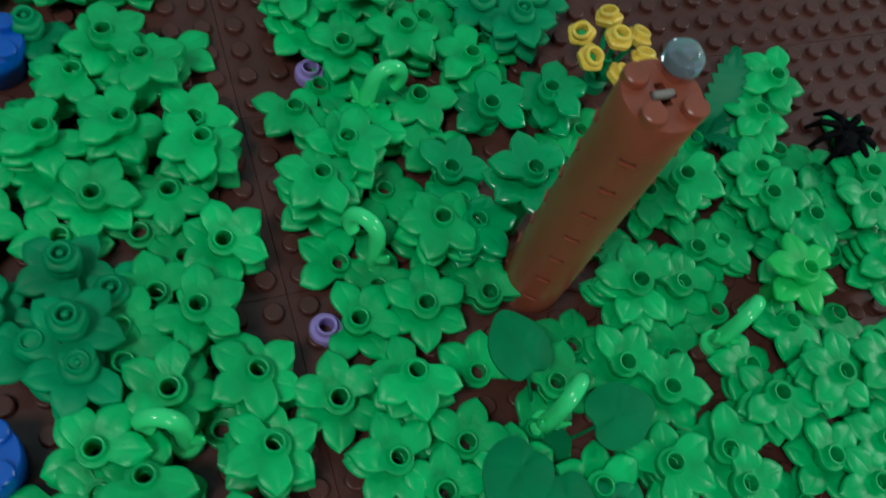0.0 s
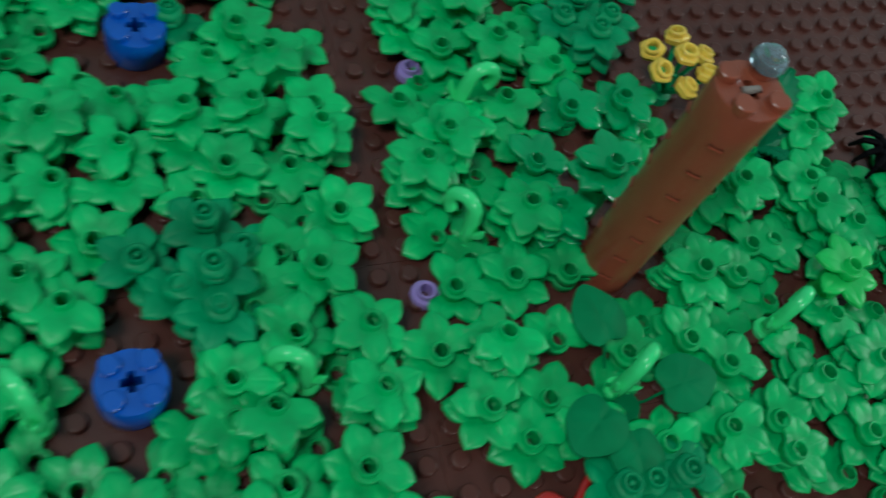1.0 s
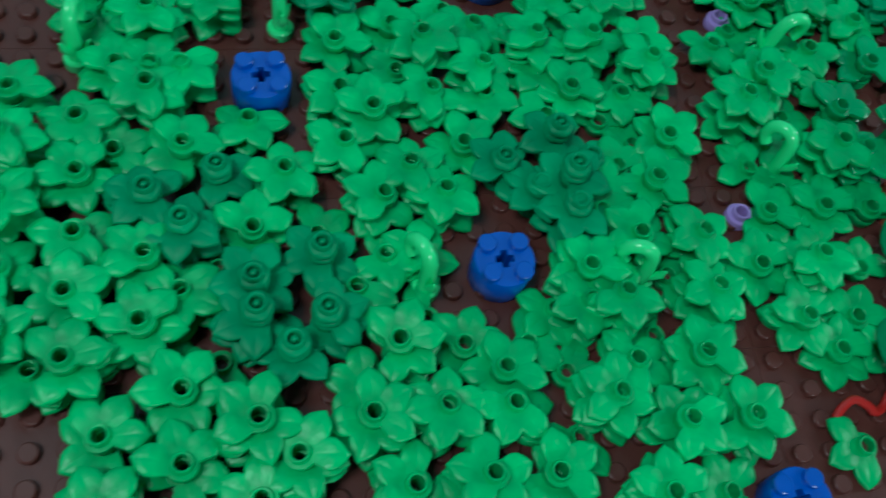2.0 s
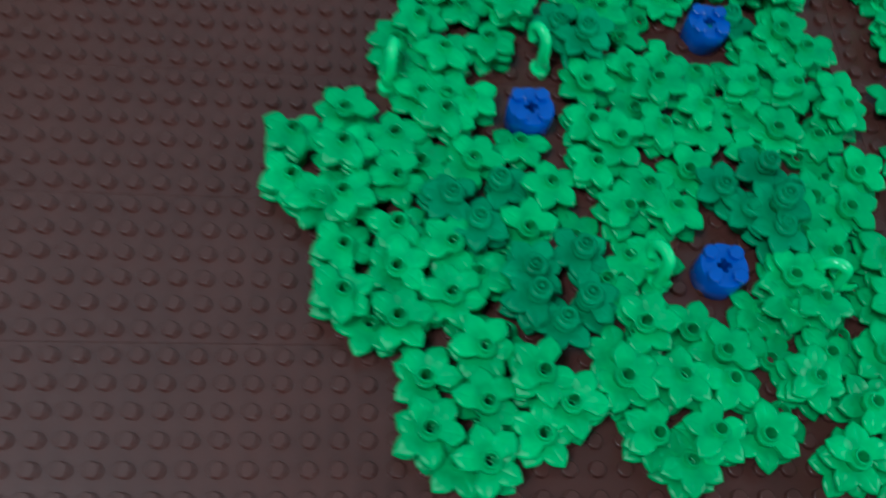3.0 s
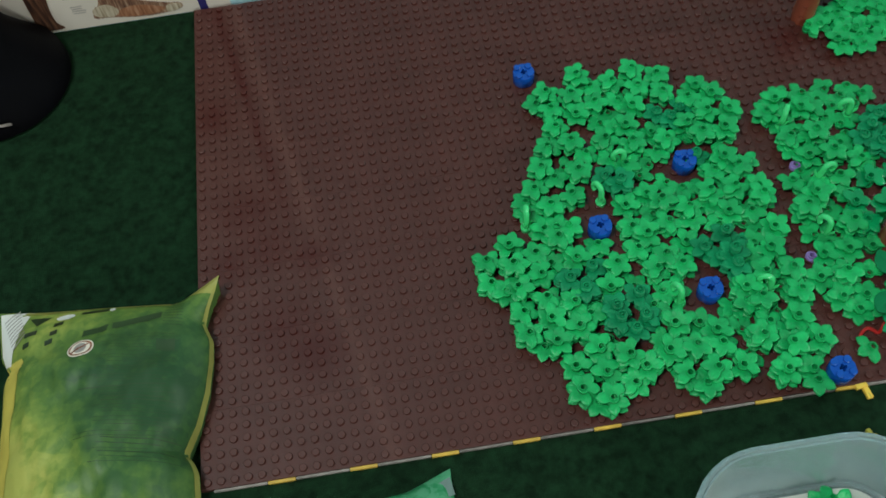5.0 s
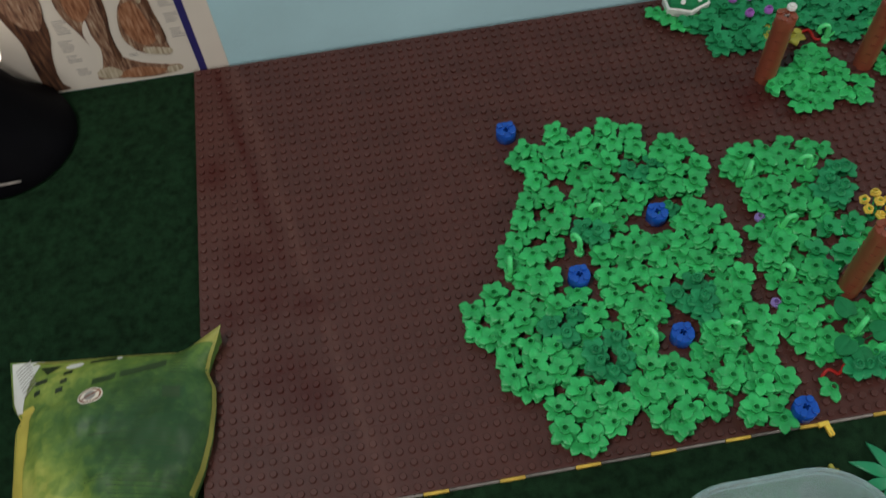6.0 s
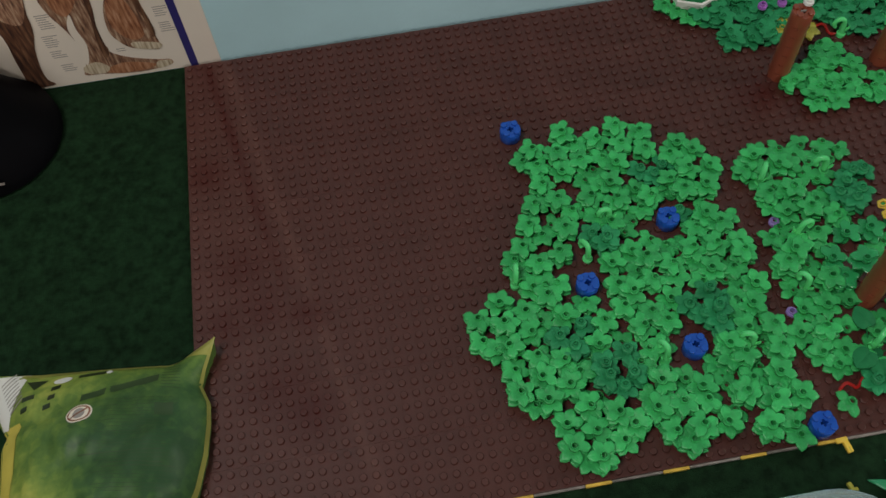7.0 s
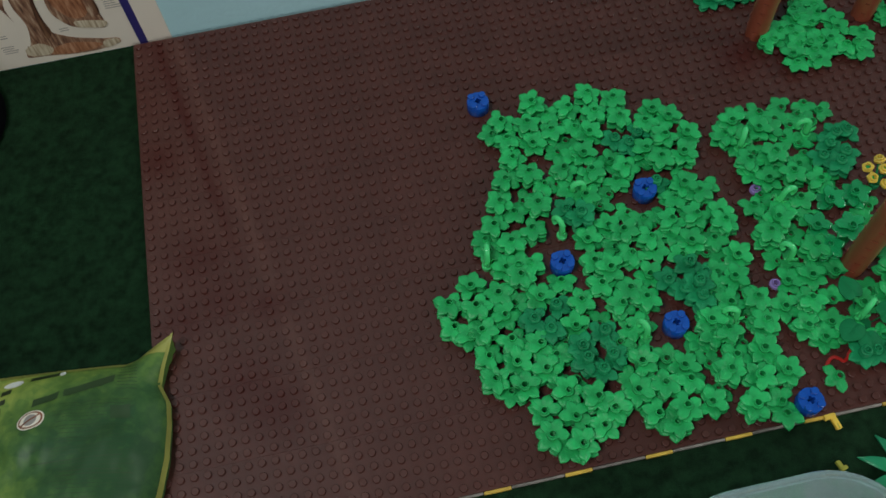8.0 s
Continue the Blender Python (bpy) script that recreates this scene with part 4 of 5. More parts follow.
def print_shape(points, mat, label):
    """A flat printed shape on the poster, its outline given as (x, z) pairs and rounded."""
    bm = bmesh.new()
    n = len(points)
    out = []
    for k in range(n):
        p0, p1, p2, p3 = [Vector(points[(k + d) % n]) for d in (-1, 0, 1, 2)]
        for u in (0.0, 0.33, 0.66):
            out.append(0.5 * ((2 * p1) + (p2 - p0) * u + (2 * p0 - 5 * p1 + 4 * p2 - p3) * u * u + (3 * p1 - p0 - 3 * p2 + p3) * u ** 3))
    bm.faces.new([bm.verts.new((p.x, -0.0, p.y)) for p in out])
    bmesh.ops.recalc_face_normals(bm, faces=bm.faces)
    r = bmesh.ops.extrude_face_region(bm, geom=bm.faces[:])
    for v in r["geom"]:
        if isinstance(v, bmesh.types.BMVert):
            v.co.y -= 0.02
    return part("print", bm, mat, poster, label)


def fibre(name, stops, along, scale):
    """Printed drawing of fine strands running one way, in a few brownish inks."""
    m = material(name, stops[0], 0.6)
    nt = m.node_tree
    tc = nt.nodes.new("ShaderNodeTexCoord")
    mp = nt.nodes.new("ShaderNodeMapping")
    mp.inputs["Rotation"].default_value = (0, radians(along), 0)
    mp.inputs["Scale"].default_value = (scale, 1.0, scale * 0.13)
    no = nt.nodes.new("ShaderNodeTexNoise")
    no.inputs["Scale"].default_value, no.inputs["Detail"].default_value = 1.0, 5.0
    ramp = nt.nodes.new("ShaderNodeValToRGB")
    els = ramp.color_ramp.elements
    while len(els) < len(stops):
        els.new(0.5)
    for k, c in enumerate(stops):
        els[k].position, els[k].color = 0.34 + 0.34 * k / (len(stops) - 1), (*c, 1)
    nt.links.new(tc.outputs["Object"], mp.inputs["Vector"])
    nt.links.new(mp.outputs["Vector"], no.inputs["Vector"])
    nt.links.new(no.outputs["Fac"], ramp.inputs["Fac"])
    nt.links.new(ramp.outputs["Color"], nt.nodes["Principled BSDF"].inputs["Base Color"])
    return m


STRANDS = fibre("brown_strand_print", [(0.09, 0.045, 0.030), (0.24, 0.115, 0.07), (0.37, 0.22, 0.14), (0.56, 0.42, 0.30)], -14, 520)
WARM = fibre("orange_brown_strand_print", [(0.20, 0.065, 0.03), (0.40, 0.17, 0.085), (0.56, 0.30, 0.18)], -8, 480)
DEEP = fibre("dark_brown_strand_print", [(0.035, 0.014, 0.010), (0.11, 0.045, 0.024), (0.22, 0.11, 0.06)], -10, 380)
LIGHT = fibre("cream_strand_print", [(0.34, 0.25, 0.16), (0.58, 0.48, 0.34), (0.72, 0.64, 0.50)], 8, 450)
layer = -0.056
for pts, mat in (([(-9.3, 13.5), (-10.1, 11.2), (-9.9, 9.0), (-9.2, 6.9), (-8.8, 5.1), (-8.6, 3.6), (-9.0, 2.1), (-9.6, 0.7), (-8.0, 0.5), (-5.7, 0.1), (-3.5, 0.0), (-1.1, 0.4), (-1.1, 1.1), (-2.2, 1.3), (-4.6, 2.1), (-5.9, 2.9), (-6.4, 3.6), (-6.5, 5.4), (-6.3, 7.3), (-6.0, 8.8), (-5.9, 10.9), (-5.8, 14.0)], STRANDS),
                 ([(-8.4, 14.0), (-9.3, 11.5), (-9.3, 9.4), (-8.5, 8.4), (-7.2, 9.7), (-6.8, 11.4), (-6.9, 14.0)], WARM),
                 ([(-8.3, 8.4), (-8.1, 8.3), (-8.2, 6.7), (-8.0, 4.6), (-8.6, 2.4), (-9.0, 2.2), (-8.8, 4.6), (-8.9, 6.9)], PAPER),
                 ([(-7.5, 0.9), (-5.6, 1.6), (-3.3, 1.1), (-2.6, 0.6), (-4.0, 0.2), (-6.5, 0.3)], WARM), ([(-9.4, 1.7), (-8.0, 2.2), (-7.0, 1.3), (-7.6, 0.6), (-9.2, 0.8)], LIGHT),
                 ([(-5.7, 14.0), (-5.7, 10.9), (-5.9, 8.8), (-6.3, 6.8), (-6.4, 4.8), (-6.3, 3.3), (-7.0, 2.6), (-6.9, 5.2), (-6.5, 7.6), (-6.3, 10.0), (-6.1, 14.0)], DEEP),
                 ([(-2.2, 1.1), (-1.1, 1.0), (-1.2, 0.4), (-2.4, 0.1), (-2.6, 0.6)], LIGHT),
                 ([(-4.6, 14.0), (-4.3, 11.3), (-3.9, 10.7), (-4.6, 9.6), (-5.1, 8.3), (-5.4, 6.8), (-5.4, 5.4), (-4.8, 4.1), (-4.1, 3.4), (-2.9, 3.0), (-1.7, 2.7), (-1.4, 3.3), (-1.5, 4.8), (-1.4, 6.3), (-1.6, 8.3), (-1.7, 10.1), (-1.6, 14.0)], STRANDS),
                 ([(-4.5, 9.5), (-3.2, 10.0), (-2.5, 7.7), (-2.4, 4.9), (-3.7, 4.4), (-4.8, 5.8), (-5.0, 7.5)], WARM),
                 ([(-3.4, 13.0), (-2.2, 13.4), (-2.0, 10.7), (-2.6, 9.6), (-2.9, 10.9), (-3.6, 10.6)], LIGHT), ([(-1.7, 10.1), (-1.6, 8.3), (-1.4, 6.3), (-1.4, 4.8), (-1.8, 4.4), (-1.8, 6.4), (-2.1, 8.4), (-2.3, 10.0)], DEEP),
                 ([(-3.8, 4.1), (-1.4, 3.5), (-1.6, 2.8), (-3.0, 3.0), (-3.9, 3.4)], LIGHT),
                 ([(-11.4, 15.0), (-11.2, 12.2), (-11.2, 11.2), (-11.6, 9.5), (-11.9, 7.4), (-12.7, 5.0), (-13.2, 2.5), (-13.2, 0.9), (-12.7, 0.1), (-14.3, 0.0), (-15.1, 0.5), (-15.1, 2.1), (-15.0, 4.2), (-14.8, 7.0), (-15.4, 10.5), (-15.6, 15.0)], DEEP),
                 ([(-11.6, 15.0), (-11.3, 12.0), (-11.3, 11.0), (-12.0, 9.0), (-12.9, 8.2), (-14.4, 9.5), (-15.2, 12.5), (-15.2, 15.0)], STRANDS), ([(-11.9, 8.6), (-12.0, 7.0), (-12.9, 4.6), (-13.3, 2.2), (-13.7, 2.6), (-13.4, 5.0), (-12.7, 7.4)], DEEP)):
    ob = print_shape(pts, mat, "")
    ob.location.y = layer * U
    layer -= 0.004
# paragraphs of small unreadable lines
ink = random.Random(4)
for x, z, w, lines in ((-1.1, 11.5, 1.5, 3), (-0.9, 9.7, 1.5, 4), (-0.8, 7.9, 1.5, 5), (-0.8, 5.9, 1.7, 5), (-11.2, 8.9, 1.5, 7), (-11.6, 6.3, 1.6, 6), (-11.6, 4.3, 1.5, 4), (-11.3, 2.4, 1.5, 4), (-5.6, 3.4, 0.9, 2), (-1.2, 13.2, 1.5, 3)):
    for r in range(lines):
        part("text_bar", box(0, -0.012, 0, w * ink.uniform(0.55, 0.95), 0, 0.08, 0), INK, poster, at=(x + 0.05 * (r % 2), -0.054, z - 0.27 * r))

# ---- black desk lamp beside the poster ----
lamp_thing = thing("desk_lamp", "black desk lamp with a glowing white globe on the felt", "desk lamp", -19.2, -5.4, -0.42)
part("base", lathe([(0.0, 0.0), (6.9, 0.0), (7.3, 0.3), (7.2, 1.3), (6.2, 2.6), (4.6, 5.2), (3.3, 8.6), (2.5, 12.5), (2.1, 17.0), (1.6, 17.4), (0.0, 17.5)], 40), BLACK, lamp_thing)
part("mark", box(0, -0.1, -0.12, 2.6, 0, 0.12, 0.02), GREY, lamp_thing, "small pale mark", at=(0.4, -6.95, 1.9), turn=(-38, 0, 3))
GLOW = bpy.data.materials.new("glowing_glass")
GLOW.use_nodes = True
GLOW.node_tree.nodes["Principled BSDF"].inputs["Emission Color"].default_value = (1.0, 0.90, 0.76, 1)
GLOW.node_tree.nodes["Principled BSDF"].inputs["Emission Strength"].default_value = 3.0
part("globe", lathe([(0.0, -1.5), (0.75, -1.3), (1.3, -0.75), (1.5, 0.0), (1.3, 0.75), (0.75, 1.3), (0.0, 1.5)], 24), GLOW, lamp_thing, "glowing white globe", at=(3.0, 0.6, 11.2))
part("neck", tube([(1.6, 0.2, 10.0), (2.0, 0.4, 10.5), (2.5, 0.5, 11.0)], [0.35, 0.35, 0.35], 10), BLACK, lamp_thing)

# ---- the big bag of leaves ----
def pouch(nx, ny, width, depth, height, outline, flat):
    """A filled pouch: outline(u, v) gives its plan, flat the seam's height."""
    rng = noise
    grid = []
    for i in range(nx + 1):
        row = []
        for j in range(ny + 1):
            u, v = 2 * i / nx - 1, 2 * j / ny - 1
            x, y = outline(u, v)
            puff = max(0.0, (1 - abs(u) ** (3.2 if u > 0 else 2.0)) * (1 - abs(v) ** 3.0))
            w = rng.noise(Vector((x * 0.35, y * 0.35, 1.7))) * 0.55 + rng.noise(Vector((x * 1.1, y * 0.6, 4.2))) * 0.22
            crease = 0.16 * math.sin(9 * u + 3 * v) * (1 - abs(u)) * abs(v) ** 2
            row.append((x, y, flat(u, v) + height * puff ** 0.72 + (w + crease) * min(1, puff * 2.2)))
        grid.append(row)
    return grid


def grid_mesh(grid, low):
    bm = bmesh.new()
    top = [[bm.verts.new(p) for p in row] for row in grid]
    bot = [[bm.verts.new((p[0], p[1], min(p[2] - 0.06, low + 0.02 * abs(p[0])) if 0 < i < len(grid) - 1 and 0 < j < len(row) - 1 else p[2] - 0.06)) for j, p in enumerate(row)] for i, row in enumerate(grid)]
    nx, ny = len(grid) - 1, len(grid[0]) - 1
    for i in range(nx):
        for j in range(ny):
            bm.faces.new((top[i][j], top[i + 1][j], top[i + 1][j + 1], top[i][j + 1]))
            bm.faces.new((bot[i][j], bot[i][j + 1], bot[i + 1][j + 1], bot[i + 1][j]))
    for i in range(nx):
        bm.faces.new((top[i][0], bot[i][0], bot[i + 1][0], top[i + 1][0]))
        bm.faces.new((top[i][ny], top[i + 1][ny], bot[i + 1][ny], bot[i][ny]))
    for j in range(ny):
        bm.faces.new((top[0][j], top[0][j + 1], bot[0][j + 1], bot[0][j]))
        bm.faces.new((top[nx][j], bot[nx][j], bot[nx][j + 1], top[nx][j + 1]))
    return bm


def film_material(name, stops, rough, scale, bits=0.11):
    """Thin tinted film over the green pieces packed behind it."""
    m = material(name, stops[0], rough, bump=0.22, bump_scale=140, spec=0.3)
    nt = m.node_tree
    b = nt.nodes["Principled BSDF"]
    tc = nt.nodes.new("ShaderNodeTexCoord")
    vor = nt.nodes.new("ShaderNodeTexVoronoi")
    vor.feature = "SMOOTH_F1"
    vor.inputs["Scale"].default_value, vor.inputs["Smoothness"].default_value, vor.inputs["Detail"].default_value = scale * 0.72, 0.25, 1.0
    hue = nt.nodes.new("ShaderNodeSeparateColor")
    no = nt.nodes.new("ShaderNodeTexNoise")
    no.inputs["Scale"].default_value, no.inputs["Detail"].default_value = scale * 0.34, 6.0
    fine = nt.nodes.new("ShaderNodeTexNoise")
    fine.inputs["Scale"].default_value, fine.inputs["Detail"].default_value = scale * 0.9, 6.0
    for n in (vor, no, fine):
        nt.links.new(tc.outputs["Object"], n.inputs["Vector"])
    add = nt.nodes.new("ShaderNodeMath")
    add.operation = "MULTIPLY_ADD"
    nt.links.new(vor.outputs["Color"], hue.inputs[0])
    nt.links.new(hue.outputs[0], add.inputs[0])
    add.inputs[1].default_value = bits
    calm = nt.nodes.new("ShaderNodeMapRange")
    calm.inputs["To Min"].default_value, calm.inputs["To Max"].default_value = 0.35, 0.59
    nt.links.new(no.outputs["Fac"], calm.inputs["Value"])
    nt.links.new(calm.outputs["Result"], add.inputs[2])
    two = nt.nodes.new("ShaderNodeMath")
    two.operation = "MULTIPLY_ADD"
    nt.links.new(fine.outputs["Fac"], two.inputs[0])
    two.inputs[1].default_value = 0.25
    nt.links.new(add.outputs[0], two.inputs[2])
    ramp = nt.nodes.new("ShaderNodeValToRGB")
    els = ramp.color_ramp.elements
    while len(els) < len(stops):
        els.new(0.5)
    for k, c in enumerate(stops):
        els[k].position, els[k].color = 0.36 + 0.62 * k / (len(stops) - 1), (*c, 1)
    nt.links.new(two.outputs[0], ramp.inputs["Fac"])
    nt.links.new(ramp.outputs["Color"], b.inputs["Base Color"])
    return m


FILM = film_material("green_filled_film", [(0.026, 0.078, 0.028), (0.052, 0.125, 0.034), (0.11, 0.20, 0.042), (0.23, 0.31, 0.06), (0.42, 0.43, 0.10)], 0.46, 190)
# more of the yellow film shows towards the header and the fold, the packed leaves show through elsewhere
nt = FILM.node_tree
ramp = [n for n in nt.nodes if n.type == "VALTORGB"][-1]
was = ramp.inputs["Fac"].links[0].from_socket
spot = nt.nodes.new("ShaderNodeTexCoord").outputs["Object"]
sums = was
# the paler spots low on the bag also paint in a reflection
for at, reach, amount in (((-2.6, -41.0, 3.0), 10.5, -0.40), ((-7.0, -51.0, 3.0), 7.0, -0.10), ((-14.5, -47.0, 2.0), 9.5, 0.50), ((-12.0, -58.0, 2.0), 9.0, 0.34), ((-8.5, -52.0, 3.0), 6.0, 0.16), ((-8.0, -46.0, 4.0), 6.0, 0.10), ((-10.0, -32.0, 1.0), 7.0, 0.24), ((-2.0, -33.0, 1.0), 4.0, 0.10)):
    gap = nt.nodes.new("ShaderNodeVectorMath")
    gap.operation = "DISTANCE"
    nt.links.new(spot, gap.inputs[0])
    gap.inputs[1].default_value = [v * U for v in at]
    near = nt.nodes.new("ShaderNodeMapRange")
    near.inputs["From Min"].default_value, near.inputs["From Max"].default_value, near.inputs["To Max"].default_value = reach * U, 0.0, amount
    nt.links.new(gap.outputs["Value"], near.inputs["Value"])
    plus = nt.nodes.new("ShaderNodeMath")
    nt.links.new(sums, plus.inputs[0])
    nt.links.new(near.outputs["Result"], plus.inputs[1])
    sums = plus.outputs[0]
nt.links.new(sums, ramp.inputs["Fac"])
SEAM = material("yellow_film", (0.31, 0.30, 0.07), 0.45, mottle=0.2, scale=40, bump=0.2, bump_scale=200)
SMALLFILM = film_material("clear_film_over_leaves", [(0.006, 0.06, 0.028), (0.018, 0.19, 0.07), (0.03, 0.25, 0.095), (0.09, 0.33, 0.17)], 0.36, 240, 0.34)


def along(x, stops):
    """Straight lines between (x, value) stops."""
    for (x0, y0), (x1, y1) in zip(stops, stops[1:]):
        if x <= x1:
            return y0 + (y1 - y0) * (max(x, x0) - x0) / (x1 - x0)
    return stops[-1][1]


RIGHT = [(-64.5, 0.5), (-50.0, 0.25), (-47.0, 0.15), (-46.2, -0.15), (-45.6, -0.6), (-44.9, -0.25), (-43.6, 0.35), (-41.0, 1.05), (-38.5, 1.4), (-36.8, 1.45), (-35.9, 1.1), (-35.2, 0.85), (-34.0, 1.25), (-32.6, 1.9), (-31.6, 2.3)]
LEFT = [(-64.5, -15.2), (-44.0, -14.8), (-37.4, -15.0), (-36.6, -14.6), (-35.3, -15.4), (-31.0, -16.0)]
TOP = [(-1.0, -31.0), (-0.6, -31.6), (0.0, -32.1), (0.5, -32.7), (0.60, -32.85), (0.66, -32.75), (0.8, -32.25), (1.0, -31.6)]


def bag_plan(u, v):
    y = -64.2 + (along(u, TOP) + 64.2) * (v + 1) / 2
    left, right = along(y, LEFT), along(y, RIGHT)
    return left + (right - left) * (u + 1) / 2, y


def bag_spot(x, y):
    """The (u, v) of a place in the bag's plan."""
    left, right = along(y, LEFT), along(y, RIGHT)
    u = max(-1.0, min(1.0, 2 * (x - left) / (right - left) - 1))
    return u, max(-1.0, min(1.0, 2 * (y + 64.2) / (along(u, TOP) + 64.2) - 1))


big = thing("leaf_bag", "yellow-green plastic bag packed with green leaf pieces", "plastic bag", 0, 0, 0.0)
plan = pouch(54, 90, 16, 32, 4.4, bag_plan, lambda u, v: 0.35 + 0.45 * max(0, u) + 0.2 * max(0, v) + 1.1 * max(0, u - 0.7) * max(0, v - 0.8) / 0.06)
part("film", grid_mesh(plan, -0.40), FILM, big)


def over(x, y):
    """The bag's height at a place, taken from its grid."""
    u, v = bag_spot(x, y)
    i, j = (u + 1) / 2 * 54, (max(-1, min(1, v)) + 1) / 2 * 90
    i0, j0 = min(53, int(i)), min(89, int(j))
    fi, fj = i - i0, j - j0
    z = [plan[i0 + p][j0 + q][2] for p in (0, 1) for q in (0, 1)]
    return z[0] * (1 - fi) * (1 - fj) + z[1] * (1 - fi) * fj + z[2] * fi * (1 - fj) + z[3] * fi * fj


def drape(name, spots, mat, label="", lift=0.05, thick=0.05):
    """A printed patch or seam that follows the bag: rows of points across it."""
    grid = [[(x, y, over(x, y) + lift) for x, y in row] for row in spots]
    bm = bmesh.new()
    top = [[bm.verts.new(p) for p in row] for row in grid]
    bot = [[bm.verts.new((p[0], p[1], p[2] - thick)) for p in row] for row in grid]
    for i in range(len(grid) - 1):
        for j in range(len(grid[0]) - 1):
            bm.faces.new((top[i][j], top[i + 1][j], top[i + 1][j + 1], top[i][j + 1]))
            bm.faces.new((bot[i][j], bot[i][j + 1], bot[i + 1][j + 1], bot[i + 1][j]))
    return part(name, bm, mat, big, label)


def patch(x0, y0, x1, y1, nx=4, ny=3, skew=0.0):
    return [[(x0 + (x1 - x0) * i / nx, y0 + (y1 - y0) * j / ny + skew * i / nx) for j in range(ny + 1)] for i in range(nx + 1)]


def oval(cx, cy, rx, ry, hole=0.0, n=24):
    return [[(cx + rx * (hole + (1 - hole) * k / 2) * math.cos(2 * math.pi * i / n), cy + ry * (hole + (1 - hole) * k / 2) * math.sin(2 * math.pi * i / n)) for k in range(3)] for i in range(n + 1)]


vs = [-1 + k / 45 for k in range(91)]
drape("side_seam", [[(bag_plan(1, v)[0] - d, bag_plan(1, v)[1]) for d in (0.0, 0.1, 0.2)] for v in vs], SEAM, "yellow sealed edge")
drape("left_fold", [[(bag_plan(-1, v)[0] + d, bag_plan(-1, v)[1]) for d in (0.0, 0.5, 1.0, 1.5, 1.9)] for v in vs[:77]], material("bright_yellow_film", (0.62, 0.52, 0.10), 0.45, mottle=0.15, scale=40, bump=0.2, bump_scale=200), "yellow folded edge")
drape("top_seam", [[bag_plan(-0.75 + 0.03 * k, v) for v in (1.0, 0.988, 0.976)] for k in range(59)], SEAM, "yellow sealed edge")
drape("corner", [[bag_plan(0.72 + 0.031 * i, 1.0 - (0.016 + 0.0075 * i) * j / 3) for j in range(4)] for i in range(10)], SEAM, "yellow pointed corner")
DARKINK = material("dark_green_print", (0.02, 0.035, 0.012), 0.4)
drape("sign_disc", oval(-7.75, -36.95, 1.02, 0.84), PAPER, "white round sign", 0.06)
drape("sign_ring", oval(-7.75, -36.95, 0.92, 0.75, 0.84), RUST, "red-brown ring of the sign", 0.075)
drape("sign_bar", [[(-8.40 + 0.13 * k - 0.06, -37.40 + 0.09 * k + 0.05), (-8.40 + 0.13 * k + 0.06, -37.40 + 0.09 * k - 0.05)] for k in range(11)], RUST, "", 0.09)
drape("sign_mark", oval(-7.75, -36.95, 0.45, 0.5), INK, "", 0.07)
drape("white_panel", [[(-15.75 + 0.85 * k / 6 + (2.75 - 2.0 * k / 6) * j / 4, -31.25 - 4.8 * k / 6 - 0.25 * j / 4) for j in range(5)] for k in range(7)], WHITE, "white printed panel", 0.06)
for k in range(9):
    x, y = -15.2 + 0.16 * k, -32.2 - 0.36 * k
    drape("hatch_bar", [[(x + 0.2 * j, y + 0.22 * j - d) for d in (0.0, 0.15)] for j in range(6)], INK, "grey hatching on the panel", 0.075)
drape("black_bar", patch(-8.6, -33.1, -6.6, -32.75, 6, 2, 0.12), DARKINK, "black printed bar", 0.06)
drape("bar_end", oval(-6.35, -32.78, 0.22, 0.2), WHITE, "", 0.07)
drape("oval_mark", oval(-9.9, -33.0, 0.75, 0.33), WHITE, "pale oval mark", 0.06)
drape("triangle_mark", [[(-13.0 + 0.14 * k * (1 - j), -32.4 - 0.02 * k - 0.9 * j) if j < 1 else (-12.1, -33.5) for j in (0, 1)] for k in range(14)], DARKINK, "dark triangle mark", 0.06)
for x, y, w in ((-12.9, -34.1, 1.0), (-10.6, -33.6, 0.7), (-12.9, -35.1, 0.55), (-10.7, -34.5, 0.55), (-11.0, -35.3, 0.6)):
    drape("text_bar", patch(x, y - 0.42, x + w, y, 4, 2, 0.1), DARKINK, "", 0.06)
FAINT = material("faint_green_print", (0.026, 0.062, 0.018), 0.55)
for k in range(33):
    x0 = -7.6 if k in (11, 14, 25, 26) else -5.9 + 0.5 * math.sin(k * 1.9)
    x1 = -0.6 - 0.4 * (1 + math.sin(k * 2.3))
    thick = 0.085 if k in (14, 17, 18, 27, 28, 30) else 0.045
    drape("text_bar", patch(x0, -36.0 - 0.32 * k, x1, -36.0 - 0.32 * k + thick, 18, 1, -0.5), FAINT, "", 0.03)
drape("printed_square", patch(-2.2, -37.9, -0.9, -36.9, 4, 4, -0.1), FAINT, "dark printed square", 0.035)
drape("printed_band", patch(-8.0, -35.7, -2.2, -35.0, 10, 2, 1.0), FAINT, "dark slanting printed band", 0.035)
for k in range(8):
    drape("text_bar", patch(-2.0, -33.3 - 0.3 * k, -0.5, -33.24 - 0.3 * k, 6, 1, -0.3), FAINT, "", 0.035)

# ---- the small clear bag ----
def small_plan(u, v):
    x, y = 12.6 + 5.4 * u, -55.2 + 4.6 * v + 0.55 * u + 0.35 * max(0, u - 0.4) * max(0, v) * 4
    return x, y


